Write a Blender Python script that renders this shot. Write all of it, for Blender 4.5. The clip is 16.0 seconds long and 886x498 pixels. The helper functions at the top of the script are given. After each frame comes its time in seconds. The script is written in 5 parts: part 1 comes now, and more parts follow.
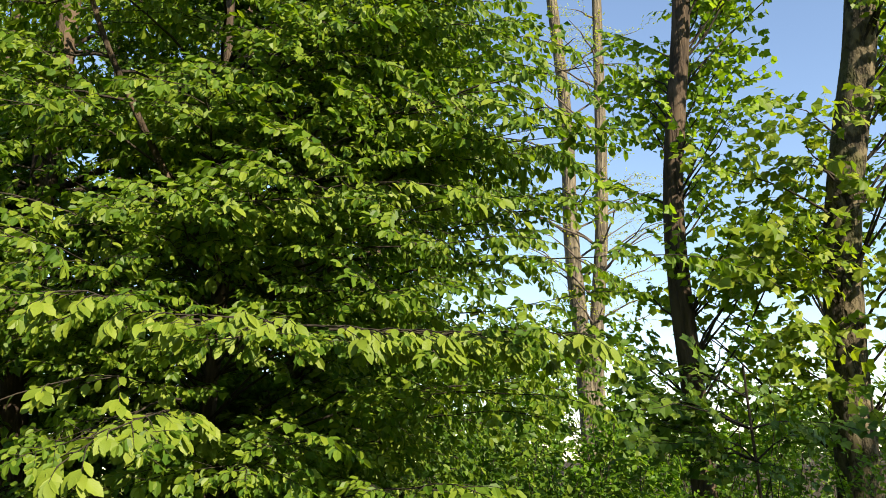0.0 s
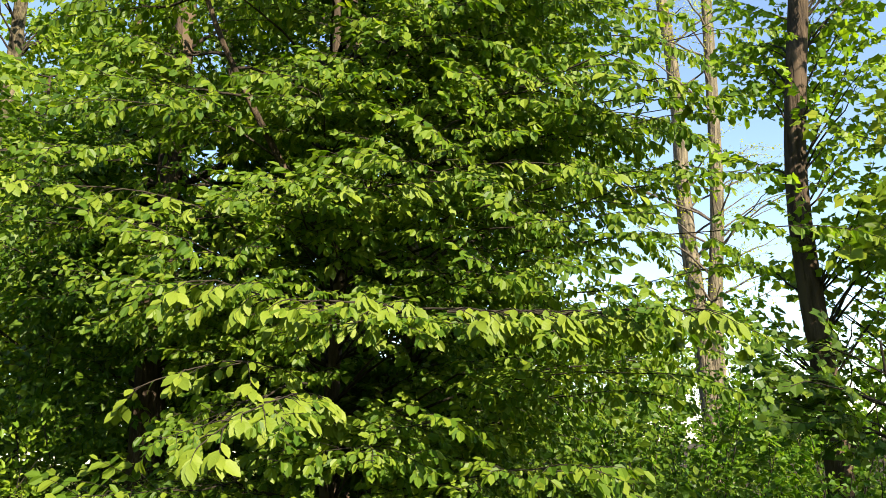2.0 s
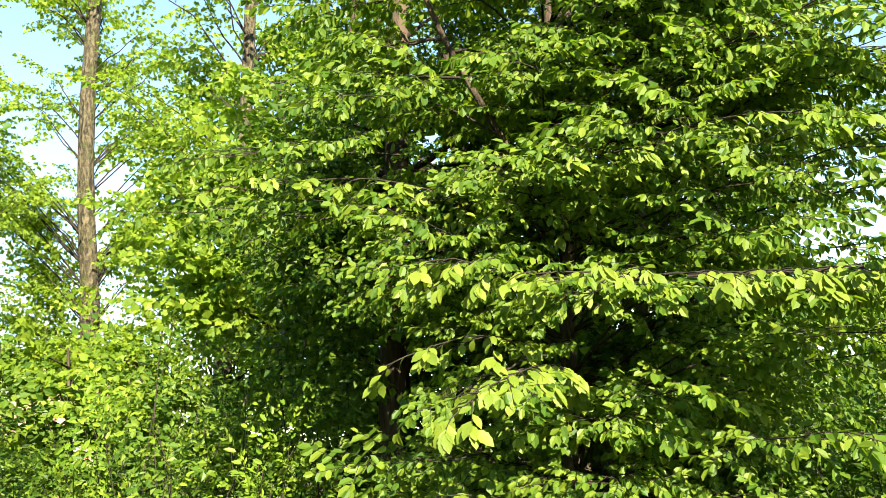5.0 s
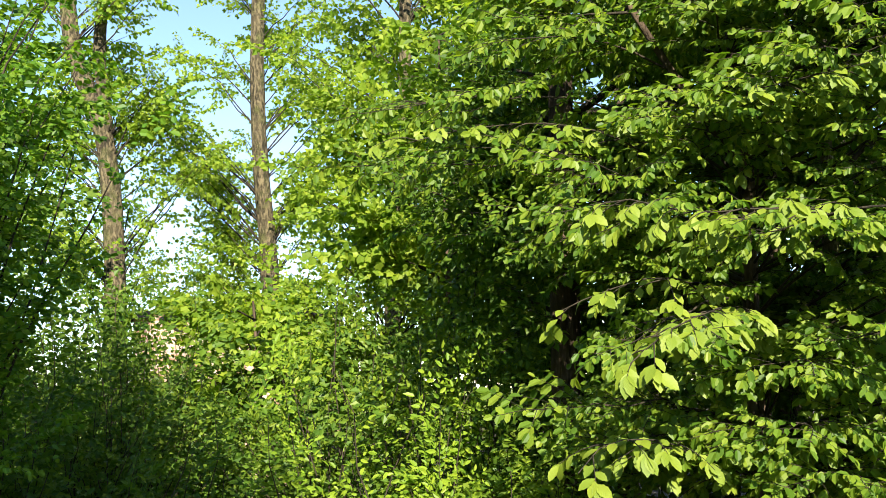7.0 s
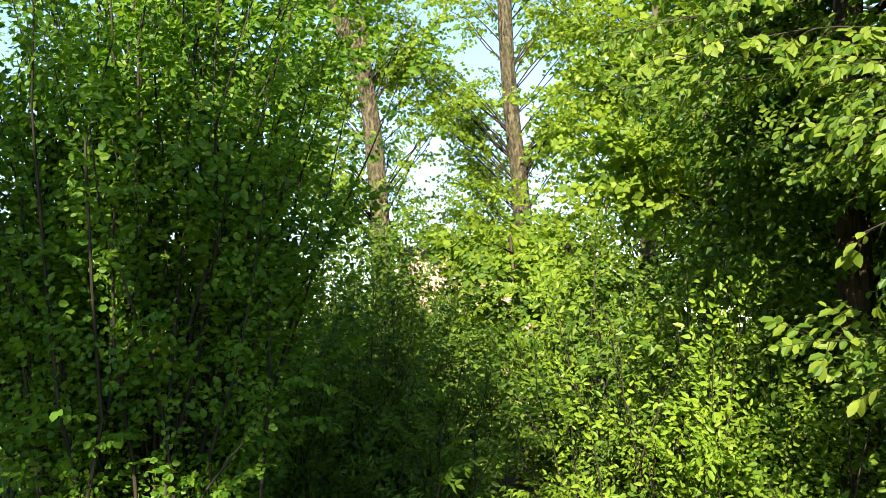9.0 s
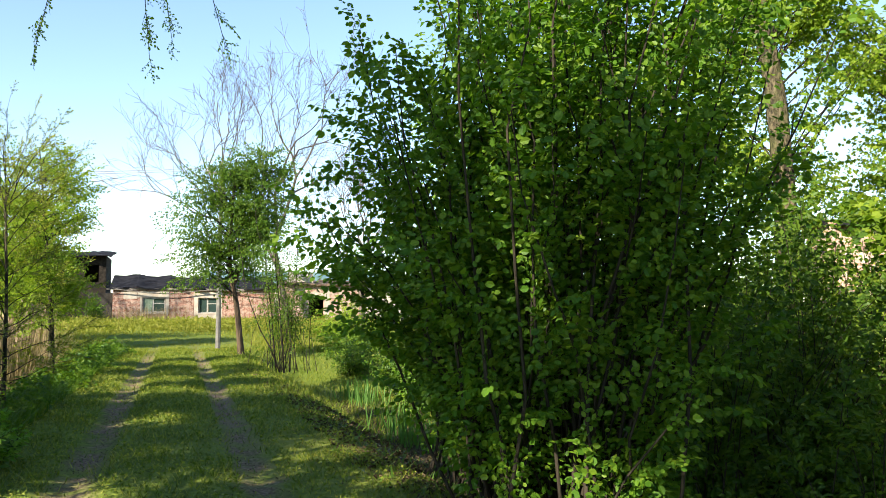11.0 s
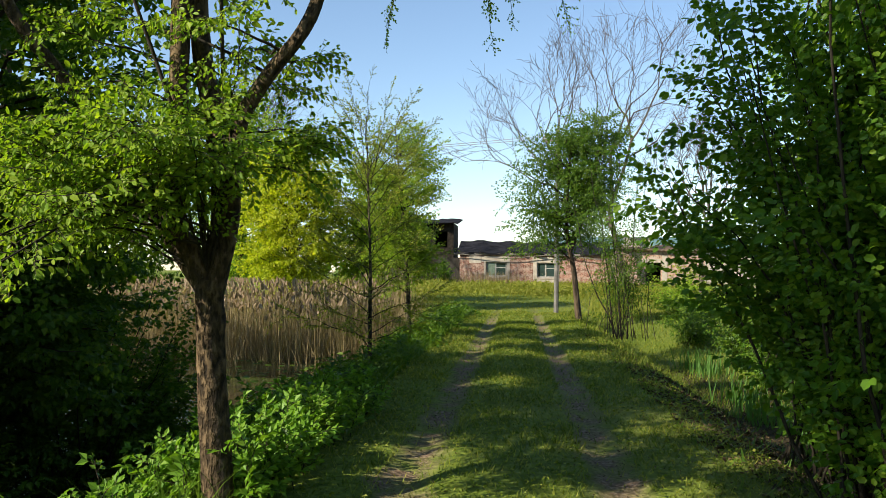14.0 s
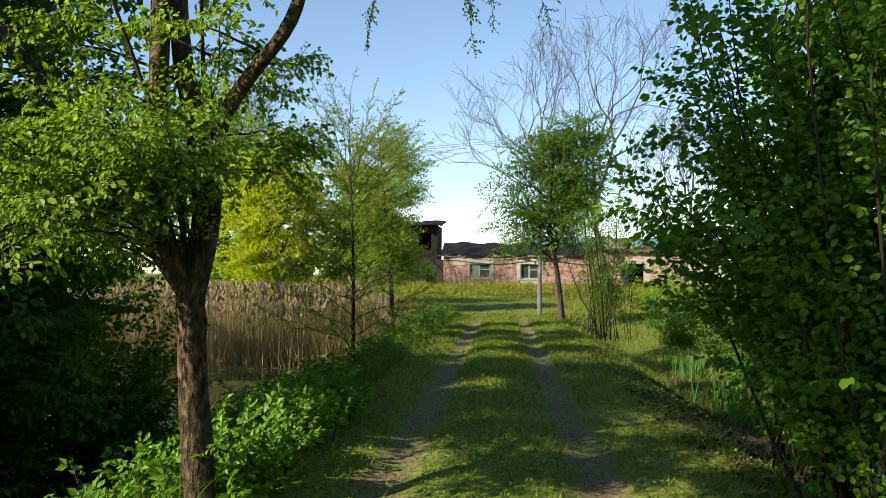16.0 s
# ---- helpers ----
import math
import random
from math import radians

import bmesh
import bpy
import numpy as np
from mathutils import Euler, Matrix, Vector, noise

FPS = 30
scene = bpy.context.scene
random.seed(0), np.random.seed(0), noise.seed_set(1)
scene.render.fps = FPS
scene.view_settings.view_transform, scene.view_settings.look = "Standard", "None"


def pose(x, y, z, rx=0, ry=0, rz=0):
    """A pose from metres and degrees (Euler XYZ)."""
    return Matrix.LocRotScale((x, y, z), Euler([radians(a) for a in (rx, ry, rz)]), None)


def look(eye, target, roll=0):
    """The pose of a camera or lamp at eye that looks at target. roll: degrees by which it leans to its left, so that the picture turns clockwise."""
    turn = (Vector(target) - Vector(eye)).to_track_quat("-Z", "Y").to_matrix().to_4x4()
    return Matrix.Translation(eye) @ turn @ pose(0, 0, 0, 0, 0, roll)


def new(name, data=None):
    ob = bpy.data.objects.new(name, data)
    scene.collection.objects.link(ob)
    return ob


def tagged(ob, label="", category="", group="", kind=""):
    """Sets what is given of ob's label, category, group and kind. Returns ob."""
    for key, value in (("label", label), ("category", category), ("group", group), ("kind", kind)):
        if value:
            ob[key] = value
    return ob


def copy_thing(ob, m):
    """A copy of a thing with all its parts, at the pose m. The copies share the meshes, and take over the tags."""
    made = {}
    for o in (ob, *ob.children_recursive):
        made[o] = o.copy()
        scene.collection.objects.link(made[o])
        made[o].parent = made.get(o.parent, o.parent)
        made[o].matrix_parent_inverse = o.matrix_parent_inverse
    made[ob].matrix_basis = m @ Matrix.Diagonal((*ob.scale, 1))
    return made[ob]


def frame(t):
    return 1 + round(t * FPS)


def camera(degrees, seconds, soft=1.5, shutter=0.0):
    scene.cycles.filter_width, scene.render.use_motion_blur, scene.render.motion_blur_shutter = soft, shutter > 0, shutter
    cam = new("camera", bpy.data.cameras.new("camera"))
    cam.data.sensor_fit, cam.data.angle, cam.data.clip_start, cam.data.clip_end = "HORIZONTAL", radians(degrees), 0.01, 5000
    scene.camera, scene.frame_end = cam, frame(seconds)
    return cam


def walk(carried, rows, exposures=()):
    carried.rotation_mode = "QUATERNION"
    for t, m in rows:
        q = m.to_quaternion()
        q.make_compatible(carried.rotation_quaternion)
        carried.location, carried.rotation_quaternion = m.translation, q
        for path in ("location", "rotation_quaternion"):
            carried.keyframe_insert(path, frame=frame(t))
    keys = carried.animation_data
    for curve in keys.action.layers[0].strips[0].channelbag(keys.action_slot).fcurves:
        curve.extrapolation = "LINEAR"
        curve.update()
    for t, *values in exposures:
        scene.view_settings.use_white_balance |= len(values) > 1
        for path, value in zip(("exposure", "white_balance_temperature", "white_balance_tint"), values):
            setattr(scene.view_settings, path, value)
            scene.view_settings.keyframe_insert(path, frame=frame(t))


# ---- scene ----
cam = camera(55.6, 16.0, 0.35)
# seconds, eye, a point ahead, roll
PATH = [
    (0, (0.12, -0.504, 1.479), (0.2715, 1.4282, 1.9726), -1.86),
    (0.5, (0.111, -0.494, 1.477), (0.2434, 1.4408, 1.9664), -1.94),
    (1, (0.104, -0.492, 1.476), (0.1928, 1.4467, 1.9583), -2.11),
    (1.5, (0.098, -0.489, 1.474), (0.1018, 1.4533, 1.9492), -1.97),
    (2, (0.087, -0.485, 1.471), (-0.0186, 1.4571, 1.9363), -2.07),
    (2.5, (0.07, -0.485, 1.469), (-0.1494, 1.4502, 1.9229), -2.18),
    (3, (0.053, -0.484, 1.468), (-0.2661, 1.4394, 1.9132), -2.39),
    (5.5, (0.01, -0.492, 1.458), (-0.6815, 1.3379, 1.874), -2.83),
    (6, (-0.006, -0.491, 1.454), (-0.7887, 1.307, 1.8461), -2.93),
    (6.5, (-0.022, -0.492, 1.45), (-0.8947, 1.2707, 1.813), -2.83),
    (7, (-0.039, -0.493, 1.443), (-1.0074, 1.2247, 1.7735), -2.54),
    (7.5, (-0.06, -0.501, 1.433), (-1.1315, 1.1621, 1.7274), -2.35),
    (8, (-0.084, -0.513, 1.423), (-1.2623, 1.0827, 1.6809), -1.84),
    (8.5, (-0.108, -0.52, 1.415), (-1.4098, 0.9817, 1.6407), -1.55),
    (9, (-0.142, -0.525, 1.411), (-1.5842, 0.8459, 1.6103), -1.44),
    (9.5, (-0.183, -0.538, 1.413), (-1.7658, 0.6715, 1.5911), -1.04),
    (10, (-0.213, -0.558, 1.418), (-1.9297, 0.4543, 1.5814), -0.76),
    (10.2, (-0.232, -0.572, 1.424), (-1.9948, 0.3594, 1.5839), -0.77),
    (12.3, (-0.581, -0.553, 1.511), (-2.5753, -0.4452, 1.6119), 1.60),
    (12.5, (-0.581, -0.564, 1.509), (-2.5786, -0.5195, 1.5996), 1.48),
    (13, (-0.584, -0.574, 1.511), (-2.5815, -0.6567, 1.5806), 1.25),
    (13.5, (-0.586, -0.58, 1.511), (-2.5789, -0.7309, 1.5716), 0.98),
    (14, (-0.584, -0.581, 1.51), (-2.5752, -0.7568, 1.568), 0.80),
    (14.5, (-0.582, -0.58, 1.51), (-2.5736, -0.7576, 1.5657), 0.70),
    (15, (-0.585, -0.577, 1.51), (-2.577, -0.7424, 1.5658), 0.64),
    (15.5, (-0.588, -0.574, 1.511), (-2.5816, -0.7249, 1.5673), 0.56),
    (16, (-0.587, -0.571, 1.511), (-2.5817, -0.7085, 1.5739), 0.55),
]
EXPOSURES = [(0.0, 1.55, 6900, 13), (2.0, 1.85, 6900, 12), (3.2, 2.15, 6800, 11), (5.3, 2.35, 6600, 10), (7.0, 1.98, 6500, 11), (9.0, 2.03, 6500, 13), (10.2, 2.05, 6500, 12), (12.3, 1.18, 6550, 9), (16.0, 1.13, 6550, 9)]
walk(cam, [(t, look(eye, ahead, roll)) for t, eye, ahead, roll in PATH], EXPOSURES)

# ---- sky and sun ----
SUN_AZ, SUN_EL = radians(143), radians(30)
world = bpy.data.worlds.new("sky")
scene.world = world
world.use_nodes = True
wn = world.node_tree.nodes
sky = wn.new("ShaderNodeTexSky")
sky.sky_type = 'NISHITA'
sky.sun_disc = False
sky.sun_elevation, sky.sun_rotation = SUN_EL, SUN_AZ
sky.air_density, sky.dust_density, sky.ozone_density = 1.0, 0.1, 1.9
world.node_tree.links.new(sky.outputs[0], wn["Background"].inputs[0])
wn["Background"].inputs[1].default_value = 0.09
sun_data = bpy.data.lights.new("sun", 'SUN')
sun_data.energy, sun_data.angle, sun_data.color = 5.0, radians(0.53), (1.0, 0.91, 0.74)
sun = new("sun", sun_data)
SUN_DIR = Vector((math.sin(SUN_AZ) * math.cos(SUN_EL), math.cos(SUN_AZ) * math.cos(SUN_EL), math.sin(SUN_EL)))
sun.matrix_world = look(SUN_DIR * 60, (0, 0, 0))

# ---- materials ----


class Mat:
    """A small node-material builder."""

    def __init__(self, name):
        self.m = bpy.data.materials.new(name)
        self.m.use_nodes = True
        self.t = self.m.node_tree
        self.b = self.t.nodes["Principled BSDF"]
        self.out = self.t.nodes["Material Output"]

    def n(self, kind, **kw):
        node = self.t.nodes.new(kind)
        for k, v in kw.items():
            node.inputs[k.replace("_", " ")].default_value = v
        return node

    def link(self, a, b):
        self.t.links.new(a, b)

    def coords(self, which="Object"):
        return self.n("ShaderNodeTexCoord").outputs[which]

    def place(self):
        return self.n("ShaderNodeNewGeometry").outputs["Position"]

    def noise(self, scale, detail=4.0, vec=None, stretch=None, rough=0.55):
        v = vec if vec is not None else self.coords()
        if stretch:
            mp = self.n("ShaderNodeMapping")
            mp.inputs["Scale"].default_value = stretch
            self.link(v, mp.inputs["Vector"])
            v = mp.outputs[0]
        t = self.n("ShaderNodeTexNoise", Scale=scale, Detail=detail, Roughness=rough)
        self.link(v, t.inputs["Vector"])
        return t.outputs["Fac"]

    def ramp(self, fac, *stops):
        r = self.n("ShaderNodeValToRGB")
        el = r.color_ramp.elements
        while len(el) < len(stops):
            el.new(0.5)
        for e, (p, c) in zip(el, stops):
            e.position, e.color = p, (*c, 1)
        self.link(fac, r.inputs[0])
        return r.outputs["Color"]

    def mix(self, fac, a, b, mode='MIX'):
        x = self.t.nodes.new("ShaderNodeMix")
        x.data_type, x.blend_type = 'RGBA', mode
        for s, v in ((x.inputs[0], fac), (x.inputs[6], a), (x.inputs[7], b)):
            if isinstance(v, (int, float)):
                s.default_value = v
            elif isinstance(v, tuple):
                s.default_value = (*v, 1)
            else:
                self.link(v, s)
        return x.outputs[2]

    def math(self, op, a, b=0.0, clamp=False):
        x = self.t.nodes.new("ShaderNodeMath")
        x.operation, x.use_clamp = op, clamp
        for s, v in ((x.inputs[0], a), (x.inputs[1], b)):
            if isinstance(v, (int, float)):
                s.default_value = v
            else:
                self.link(v, s)
        return x.outputs[0]

    def bump(self, height, strength=0.5, dist=0.02):
        u = self.n("ShaderNodeBump", Strength=strength, Distance=dist)
        self.link(height, u.inputs["Height"])
        self.link(u.outputs[0], self.b.inputs["Normal"])

    def base(self, col, rough=0.8, metal=0.0, spec=None):
        if isinstance(col, tuple):
            self.b.inputs["Base Color"].default_value = (*col, 1)
        else:
            self.link(col, self.b.inputs["Base Color"])
        self.b.inputs["Roughness"].default_value = rough
        self.b.inputs["Metallic"].default_value = metal
        if spec is not None:
            self.b.inputs["Specular IOR Level"].default_value = spec
        return self.m


LEAF_TONE = 0.66


def leaf_mat(name, dark, mid, light, trans=0.33, rough=0.45, spec=0.18, per_object=False):
    """Leaf: each blade its own green; light passes through it."""
    k = Mat(name)
    dark, mid, light = ((LEAF_TONE * 1.08 * r, LEAF_TONE * g, LEAF_TONE * 1.2 * b) for r, g, b in (dark, mid, light))
    rnd = k.n("ShaderNodeObjectInfo").outputs["Random"] if per_object else k.n("ShaderNodeNewGeometry").outputs["Random Per Island"]
    col = k.ramp(rnd, (0.0, dark), (0.5, mid), (1.0, light))
    grain = k.noise(9.0, 2.0)
    col = k.mix(k.math('MULTIPLY', grain, 0.5), col, dark)
    if per_object:
        sep = k.n("ShaderNodeSeparateXYZ")
        k.link(k.coords(), sep.inputs[0])
        across = k.math('ABSOLUTE', sep.outputs["Y"])
        rib = k.math('SINE', k.math('MULTIPLY', k.math('SUBTRACT', sep.outputs["X"], k.math('MULTIPLY', across, 0.9)), 62.0))
        rib_line = k.math('SUBTRACT', 1.0, k.math('MULTIPLY', across, 45.0), True)
        vein = k.math('MAXIMUM', k.math('MULTIPLY', k.math('ADD', rib, 0.2), 0.5, True), rib_line)
        col = k.mix(k.math('MULTIPLY', vein, 0.14), col, (0.20, 0.24, 0.035))
        k.bump(vein, 0.25, 0.003)
    k.base(col, rough, spec=spec)
    tr = k.n("ShaderNodeBsdfTranslucent")
    tcol = k.mix(1.0, col, (1.75, 1.85, 0.6), 'MULTIPLY')
    k.link(tcol, tr.inputs["Color"])
    mx = k.n("ShaderNodeMixShader")
    mx.inputs[0].default_value = trans
    k.link(k.b.outputs[0], mx.inputs[1])
    k.link(tr.outputs[0], mx.inputs[2])
    k.link(mx.outputs[0], k.out.inputs["Surface"])
    return k.m


def bark_mat(name, dark, light, moss=None, scale=10.0, strength=0.9, long=0.16):
    k = Mat(name)
    ridges = k.noise(scale, 6.0, stretch=(1.0, 1.0, long))
    big = k.noise(1.4, 3.0)
    col = k.ramp(ridges, (0.40, dark), (0.60, light))
    col = k.mix(k.ramp(big, (0.4, (0, 0, 0)), (0.7, (0.6, 0.6, 0.6))), col, tuple(0.5 * (a + b) * 1.25 for a, b in zip(dark, light)))
    if moss:
        col = k.mix(k.ramp(k.noise(2.7, 5.0), (0.5, (0, 0, 0)), (0.68, (0.75, 0.75, 0.75))), col, moss)
    k.bump(k.ramp(ridges, (0.38, (0, 0, 0)), (0.6, (1, 1, 1))), strength, 0.03)
    return k.base(col, 0.9, spec=0.2)


M_ELM = leaf_mat("elm_leaf", (0.06, 0.145, 0.010), (0.15, 0.26, 0.018), (0.27, 0.37, 0.028), 0.42, 0.48, 0.22)
M_MAPLE = leaf_mat("maple_leaf", (0.135, 0.245, 0.020), (0.235, 0.365, 0.028), (0.37, 0.475, 0.042), 0.5)
M_OLIVE = leaf_mat("alder_leaf", (0.15, 0.21, 0.018), (0.25, 0.31, 0.026), (0.36, 0.40, 0.045), 0.4)
M_MAPLE_YOUNG = leaf_mat("young_maple_leaf", (0.11, 0.20, 0.016), (0.20, 0.31, 0.022), (0.36, 0.43, 0.035), 0.42)
M_HAZEL = leaf_mat("hazel_leaf", (0.06, 0.165, 0.012), (0.125, 0.265, 0.018), (0.24, 0.38, 0.026), 0.44)
M_FRESH = leaf_mat("field_maple_leaf", (0.13, 0.26, 0.018), (0.24, 0.39, 0.025), (0.35, 0.48, 0.035), 0.44)
M_WOOD_LEAF = leaf_mat("wood_leaf", (0.04, 0.11, 0.008), (0.09, 0.185, 0.011), (0.17, 0.27, 0.016), 0.42, 0.48, 0.22)
M_BUSH = leaf_mat("bush_leaf", (0.05, 0.12, 0.012), (0.105, 0.21, 0.018), (0.21, 0.31, 0.026), 0.34)
M_WILLOW = leaf_mat("willow_leaf", (0.28, 0.38, 0.016), (0.44, 0.52, 0.022), (0.60, 0.63, 0.03), 0.5)
M_NETTLE = leaf_mat("nettle_leaf", (0.11, 0.26, 0.022), (0.19, 0.38, 0.032), (0.28, 0.47, 0.045), 0.36)
M_IRIS = leaf_mat("iris_leaf", (0.06, 0.16, 0.03), (0.10, 0.24, 0.04), (0.16, 0.31, 0.05), 0.35)
M_GRASS = leaf_mat("grass_blade", (0.07, 0.13, 0.010), (0.19, 0.27, 0.020), (0.42, 0.43, 0.07), 0.35, 0.6, 0.2)
M_DRYGRASS = leaf_mat("dry_grass_blade", (0.15, 0.20, 0.02), (0.25, 0.29, 0.03), (0.36, 0.35, 0.06), 0.35, 0.6, 0.2)
M_LITTER = leaf_mat("dead_leaf", (0.042, 0.032, 0.013), (0.093, 0.073, 0.030), (0.185, 0.150, 0.067), 0.05, 0.8, 0.15)
M_REED = leaf_mat("reed_stalk", (0.185, 0.145, 0.059), (0.306, 0.250, 0.108), (0.426, 0.370, 0.176), 0.2, 0.7, 0.2)
M_PLUME = leaf_mat("reed_plume", (0.241, 0.180, 0.105), (0.352, 0.280, 0.166), (0.463, 0.390, 0.242), 0.25, 0.9, 0.1)
M_BIGLEAF = leaf_mat("large_elm_leaf", (0.13, 0.215, 0.017), (0.19, 0.28, 0.022), (0.255, 0.34, 0.03), 0.3, 0.5, 0.2, per_object=True)
M_BARK = bark_mat("dark_bark", (0.022, 0.016, 0.011), (0.085, 0.06, 0.038))
M_BARK_MAPLE = bark_mat("maple_bark", (0.018, 0.015, 0.009), (0.115, 0.094, 0.054), (0.05, 0.058, 0.015), 15.0, 1.0, 0.42)
M_BARK_PALE = bark_mat("pale_bark", (0.05, 0.042, 0.028), (0.16, 0.135, 0.09), None, 14.0)
M_BARK_A = bark_mat("cracked_bark", (0.018, 0.013, 0.008), (0.145, 0.10, 0.056), None, 26.0, 1.0, 0.42)
M_TWIG = bark_mat("twig_bark", (0.012, 0.010, 0.007), (0.038, 0.03, 0.02), None, 20.0, 0.4)
M_TWIG_GREY = bark_mat("grey_twig_bark", (0.045, 0.036, 0.028), (0.115, 0.095, 0.075), None, 14.0, 0.4)


def ground_mat():
    """Meadow green, two worn earth ruts along the track, brown litter under the trees."""
    k = Mat("ground_earth")
    pos = k.place()
    sep = k.n("ShaderNodeSeparateXYZ")
    k.link(pos, sep.inputs[0])
    fine = k.noise(14.0, 6.0, pos)
    mid = k.noise(1.7, 5.0, pos)
    big = k.noise(0.12, 4.0, pos)
    grass = k.ramp(fine, (0.3, (0.04, 0.07, 0.008)), (0.7, (0.16, 0.20, 0.028)))
    grass = k.mix(k.ramp(big, (0.42, (0, 0, 0)), (0.6, (0.6, 0.6, 0.6))), grass, (0.15, 0.17, 0.036))
    earth = k.ramp(k.noise(30.0, 8.0, pos), (0.32, (0.07, 0.046, 0.029)), (0.55, (0.165, 0.115, 0.075)), (0.72, (0.29, 0.22, 0.155)))
    litter = k.ramp(k.noise(22.0, 6.0, pos), (0.3, (0.015, 0.012, 0.007)), (0.7, (0.07, 0.055, 0.03)))
    wob = k.math('MULTIPLY', k.math('SUBTRACT', mid, 0.5), 0.55)
    y = k.math('ADD', sep.outputs["Y"], wob)

    def band(centre, half, soft):
        d = k.math('ABSOLUTE', k.math('SUBTRACT', y, centre))
        return k.math('DIVIDE', k.math('SUBTRACT', half + soft, d), soft, True)
    rut = k.math('MAXIMUM', band(-1.37, 0.09, 0.17), band(0.17, 0.09, 0.17))
    gate = k.math('MULTIPLY', k.math('DIVIDE', k.math('SUBTRACT', 12.0, sep.outputs["X"]), 4.0, True), k.math('DIVIDE', k.math('ADD', sep.outputs["X"], 40.0), 12.0, True))
    rut = k.math('MULTIPLY', rut, gate)
    rut = k.math('MULTIPLY', rut, k.math('MULTIPLY', k.math('SUBTRACT', k.noise(2.3, 6.0, pos), 0.32), 3.8, True))
    wood = k.math('MULTIPLY', k.math('DIVIDE', k.math('SUBTRACT', y, 1.25), 0.9, True), k.math('DIVIDE', k.math('ADD', sep.outputs["X"], 27.0), 8.0, True))
    pond = k.math('MULTIPLY', k.math('DIVIDE', k.math('SUBTRACT', -0.45, sep.outputs["Z"]), 0.3, True), k.math('DIVIDE', k.math('SUBTRACT', -2.0, sep.outputs["Y"]), 0.5, True))
    col = k.mix(k.math('MAXIMUM', wood, pond), grass, litter)
    col = k.mix(rut, col, earth)
    k.bump(k.math('ADD', fine, k.math('MULTIPLY', mid, 0.6)), 0.8, 0.04)
    return k.base(col, 0.95, spec=0.1)


M_GROUND = ground_mat()


def brick_mat(name, a, b, mortar, worn=0.5):
    k = Mat(name)
    pos = k.coords("Object")
    sep = k.n("ShaderNodeSeparateXYZ")
    k.link(pos, sep.inputs[0])
    comb = k.n("ShaderNodeCombineXYZ")
    k.link(k.math('ADD', sep.outputs["X"], sep.outputs["Y"]), comb.inputs[0])
    k.link(sep.outputs["Z"], comb.inputs[1])
    br = k.t.nodes.new("ShaderNodeTexBrick")
    k.link(comb.outputs[0], br.inputs["Vector"])
    br.inputs["Color1"].default_value, br.inputs["Color2"].default_value, br.inputs["Mortar"].default_value = (*a, 1), (*b, 1), (*mortar, 1)
    br.inputs["Scale"].default_value = 1.0
    br.inputs["Brick Width"].default_value, br.inputs["Row Height"].default_value, br.inputs["Mortar Size"].default_value = 0.26, 0.085, 0.013
    blot = k.noise(3.2, 8.0, pos, rough=0.7)
    col = k.mix(k.ramp(blot, (0.49, (0, 0, 0)), (0.57, (worn, worn, worn))), br.outputs["Color"], (0.34, 0.285, 0.235))
    col = k.mix(k.ramp(k.noise(4.0, 8.0, pos, rough=0.7), (0.48, (0, 0, 0)), (0.6, (0.8, 0.8, 0.8))), col, tuple(0.4 * v for v in a))
    k.bump(br.outputs["Fac"], -0.6, 0.01)
    return k.base(col, 0.92, spec=0.15)


def plain_mat(name, a, b, scale=6.0, rough=0.8, metal=0.0, bump=0.3):
    k = Mat(name)
    f = k.noise(scale, 6.0)
    col = k.ramp(f, (0.3, a), (0.7, b))
    k.bump(f, bump, 0.01)
    return k.base(col, rough, metal, 0.08 if rough > 0.92 else 0.3)


M_BRICK = brick_mat("old_brick", (0.19, 0.07, 0.048), (0.33, 0.165, 0.12), (0.33, 0.28, 0.23))
M_BRICK_PALE = brick_mat("pale_brick", (0.34, 0.19, 0.13), (0.40, 0.25, 0.18), (0.36, 0.30, 0.235), 0.7)
M_PLASTER = plain_mat("weathered_render", (0.28, 0.235, 0.19), (0.42, 0.375, 0.31), 3.0)
M_ROOF = plain_mat("tarred_roofing_felt", (0.005, 0.005, 0.007), (0.02, 0.02, 0.024), 2.0, 0.95)
M_TEAL = plain_mat("teal_metal_roof", (0.07, 0.135, 0.12), (0.12, 0.195, 0.175), 1.5, 0.5)
M_TIMBER = plain_mat("grey_timber", (0.09, 0.08, 0.066), (0.22, 0.19, 0.16), 9.0)
M_PAINT = plain_mat("flaking_white_paint", (0.18, 0.17, 0.155), (0.38, 0.37, 0.345), 12.0, 0.6)
M_GREEN = plain_mat("faded_green_paint", (0.10, 0.15, 0.10), (0.22, 0.27, 0.2), 7.0, 0.6)
M_TIMBER_DARK = plain_mat("tarred_boards", (0.008, 0.007, 0.006), (0.03, 0.025, 0.02), 5.0, 0.95)
M_ROOF_BROWN = plain_mat("brown_roofing", (0.05, 0.035, 0.025), (0.14, 0.10, 0.07), 3.0, 0.95)
# near-black colour that stands in for the shade inside the buildings
M_INTERIOR_SHADE = plain_mat("interior_shade_dark", (0.02, 0.018, 0.015), (0.05, 0.045, 0.04), 3.0, 0.95)
M_CONCRETE = plain_mat("pole_concrete", (0.07, 0.066, 0.062), (0.17, 0.163, 0.15), 5.0, 0.9)
M_WIRE = plain_mat("wire_metal", (0.25, 0.25, 0.25), (0.4, 0.4, 0.4), 8.0, 0.5, 0.6)
glass = Mat("old_window_glass")
glass.b.inputs["Roughness"].default_value = 0.05
M_GLASS = glass.base((0.03, 0.05, 0.045), 0.06, spec=0.8)
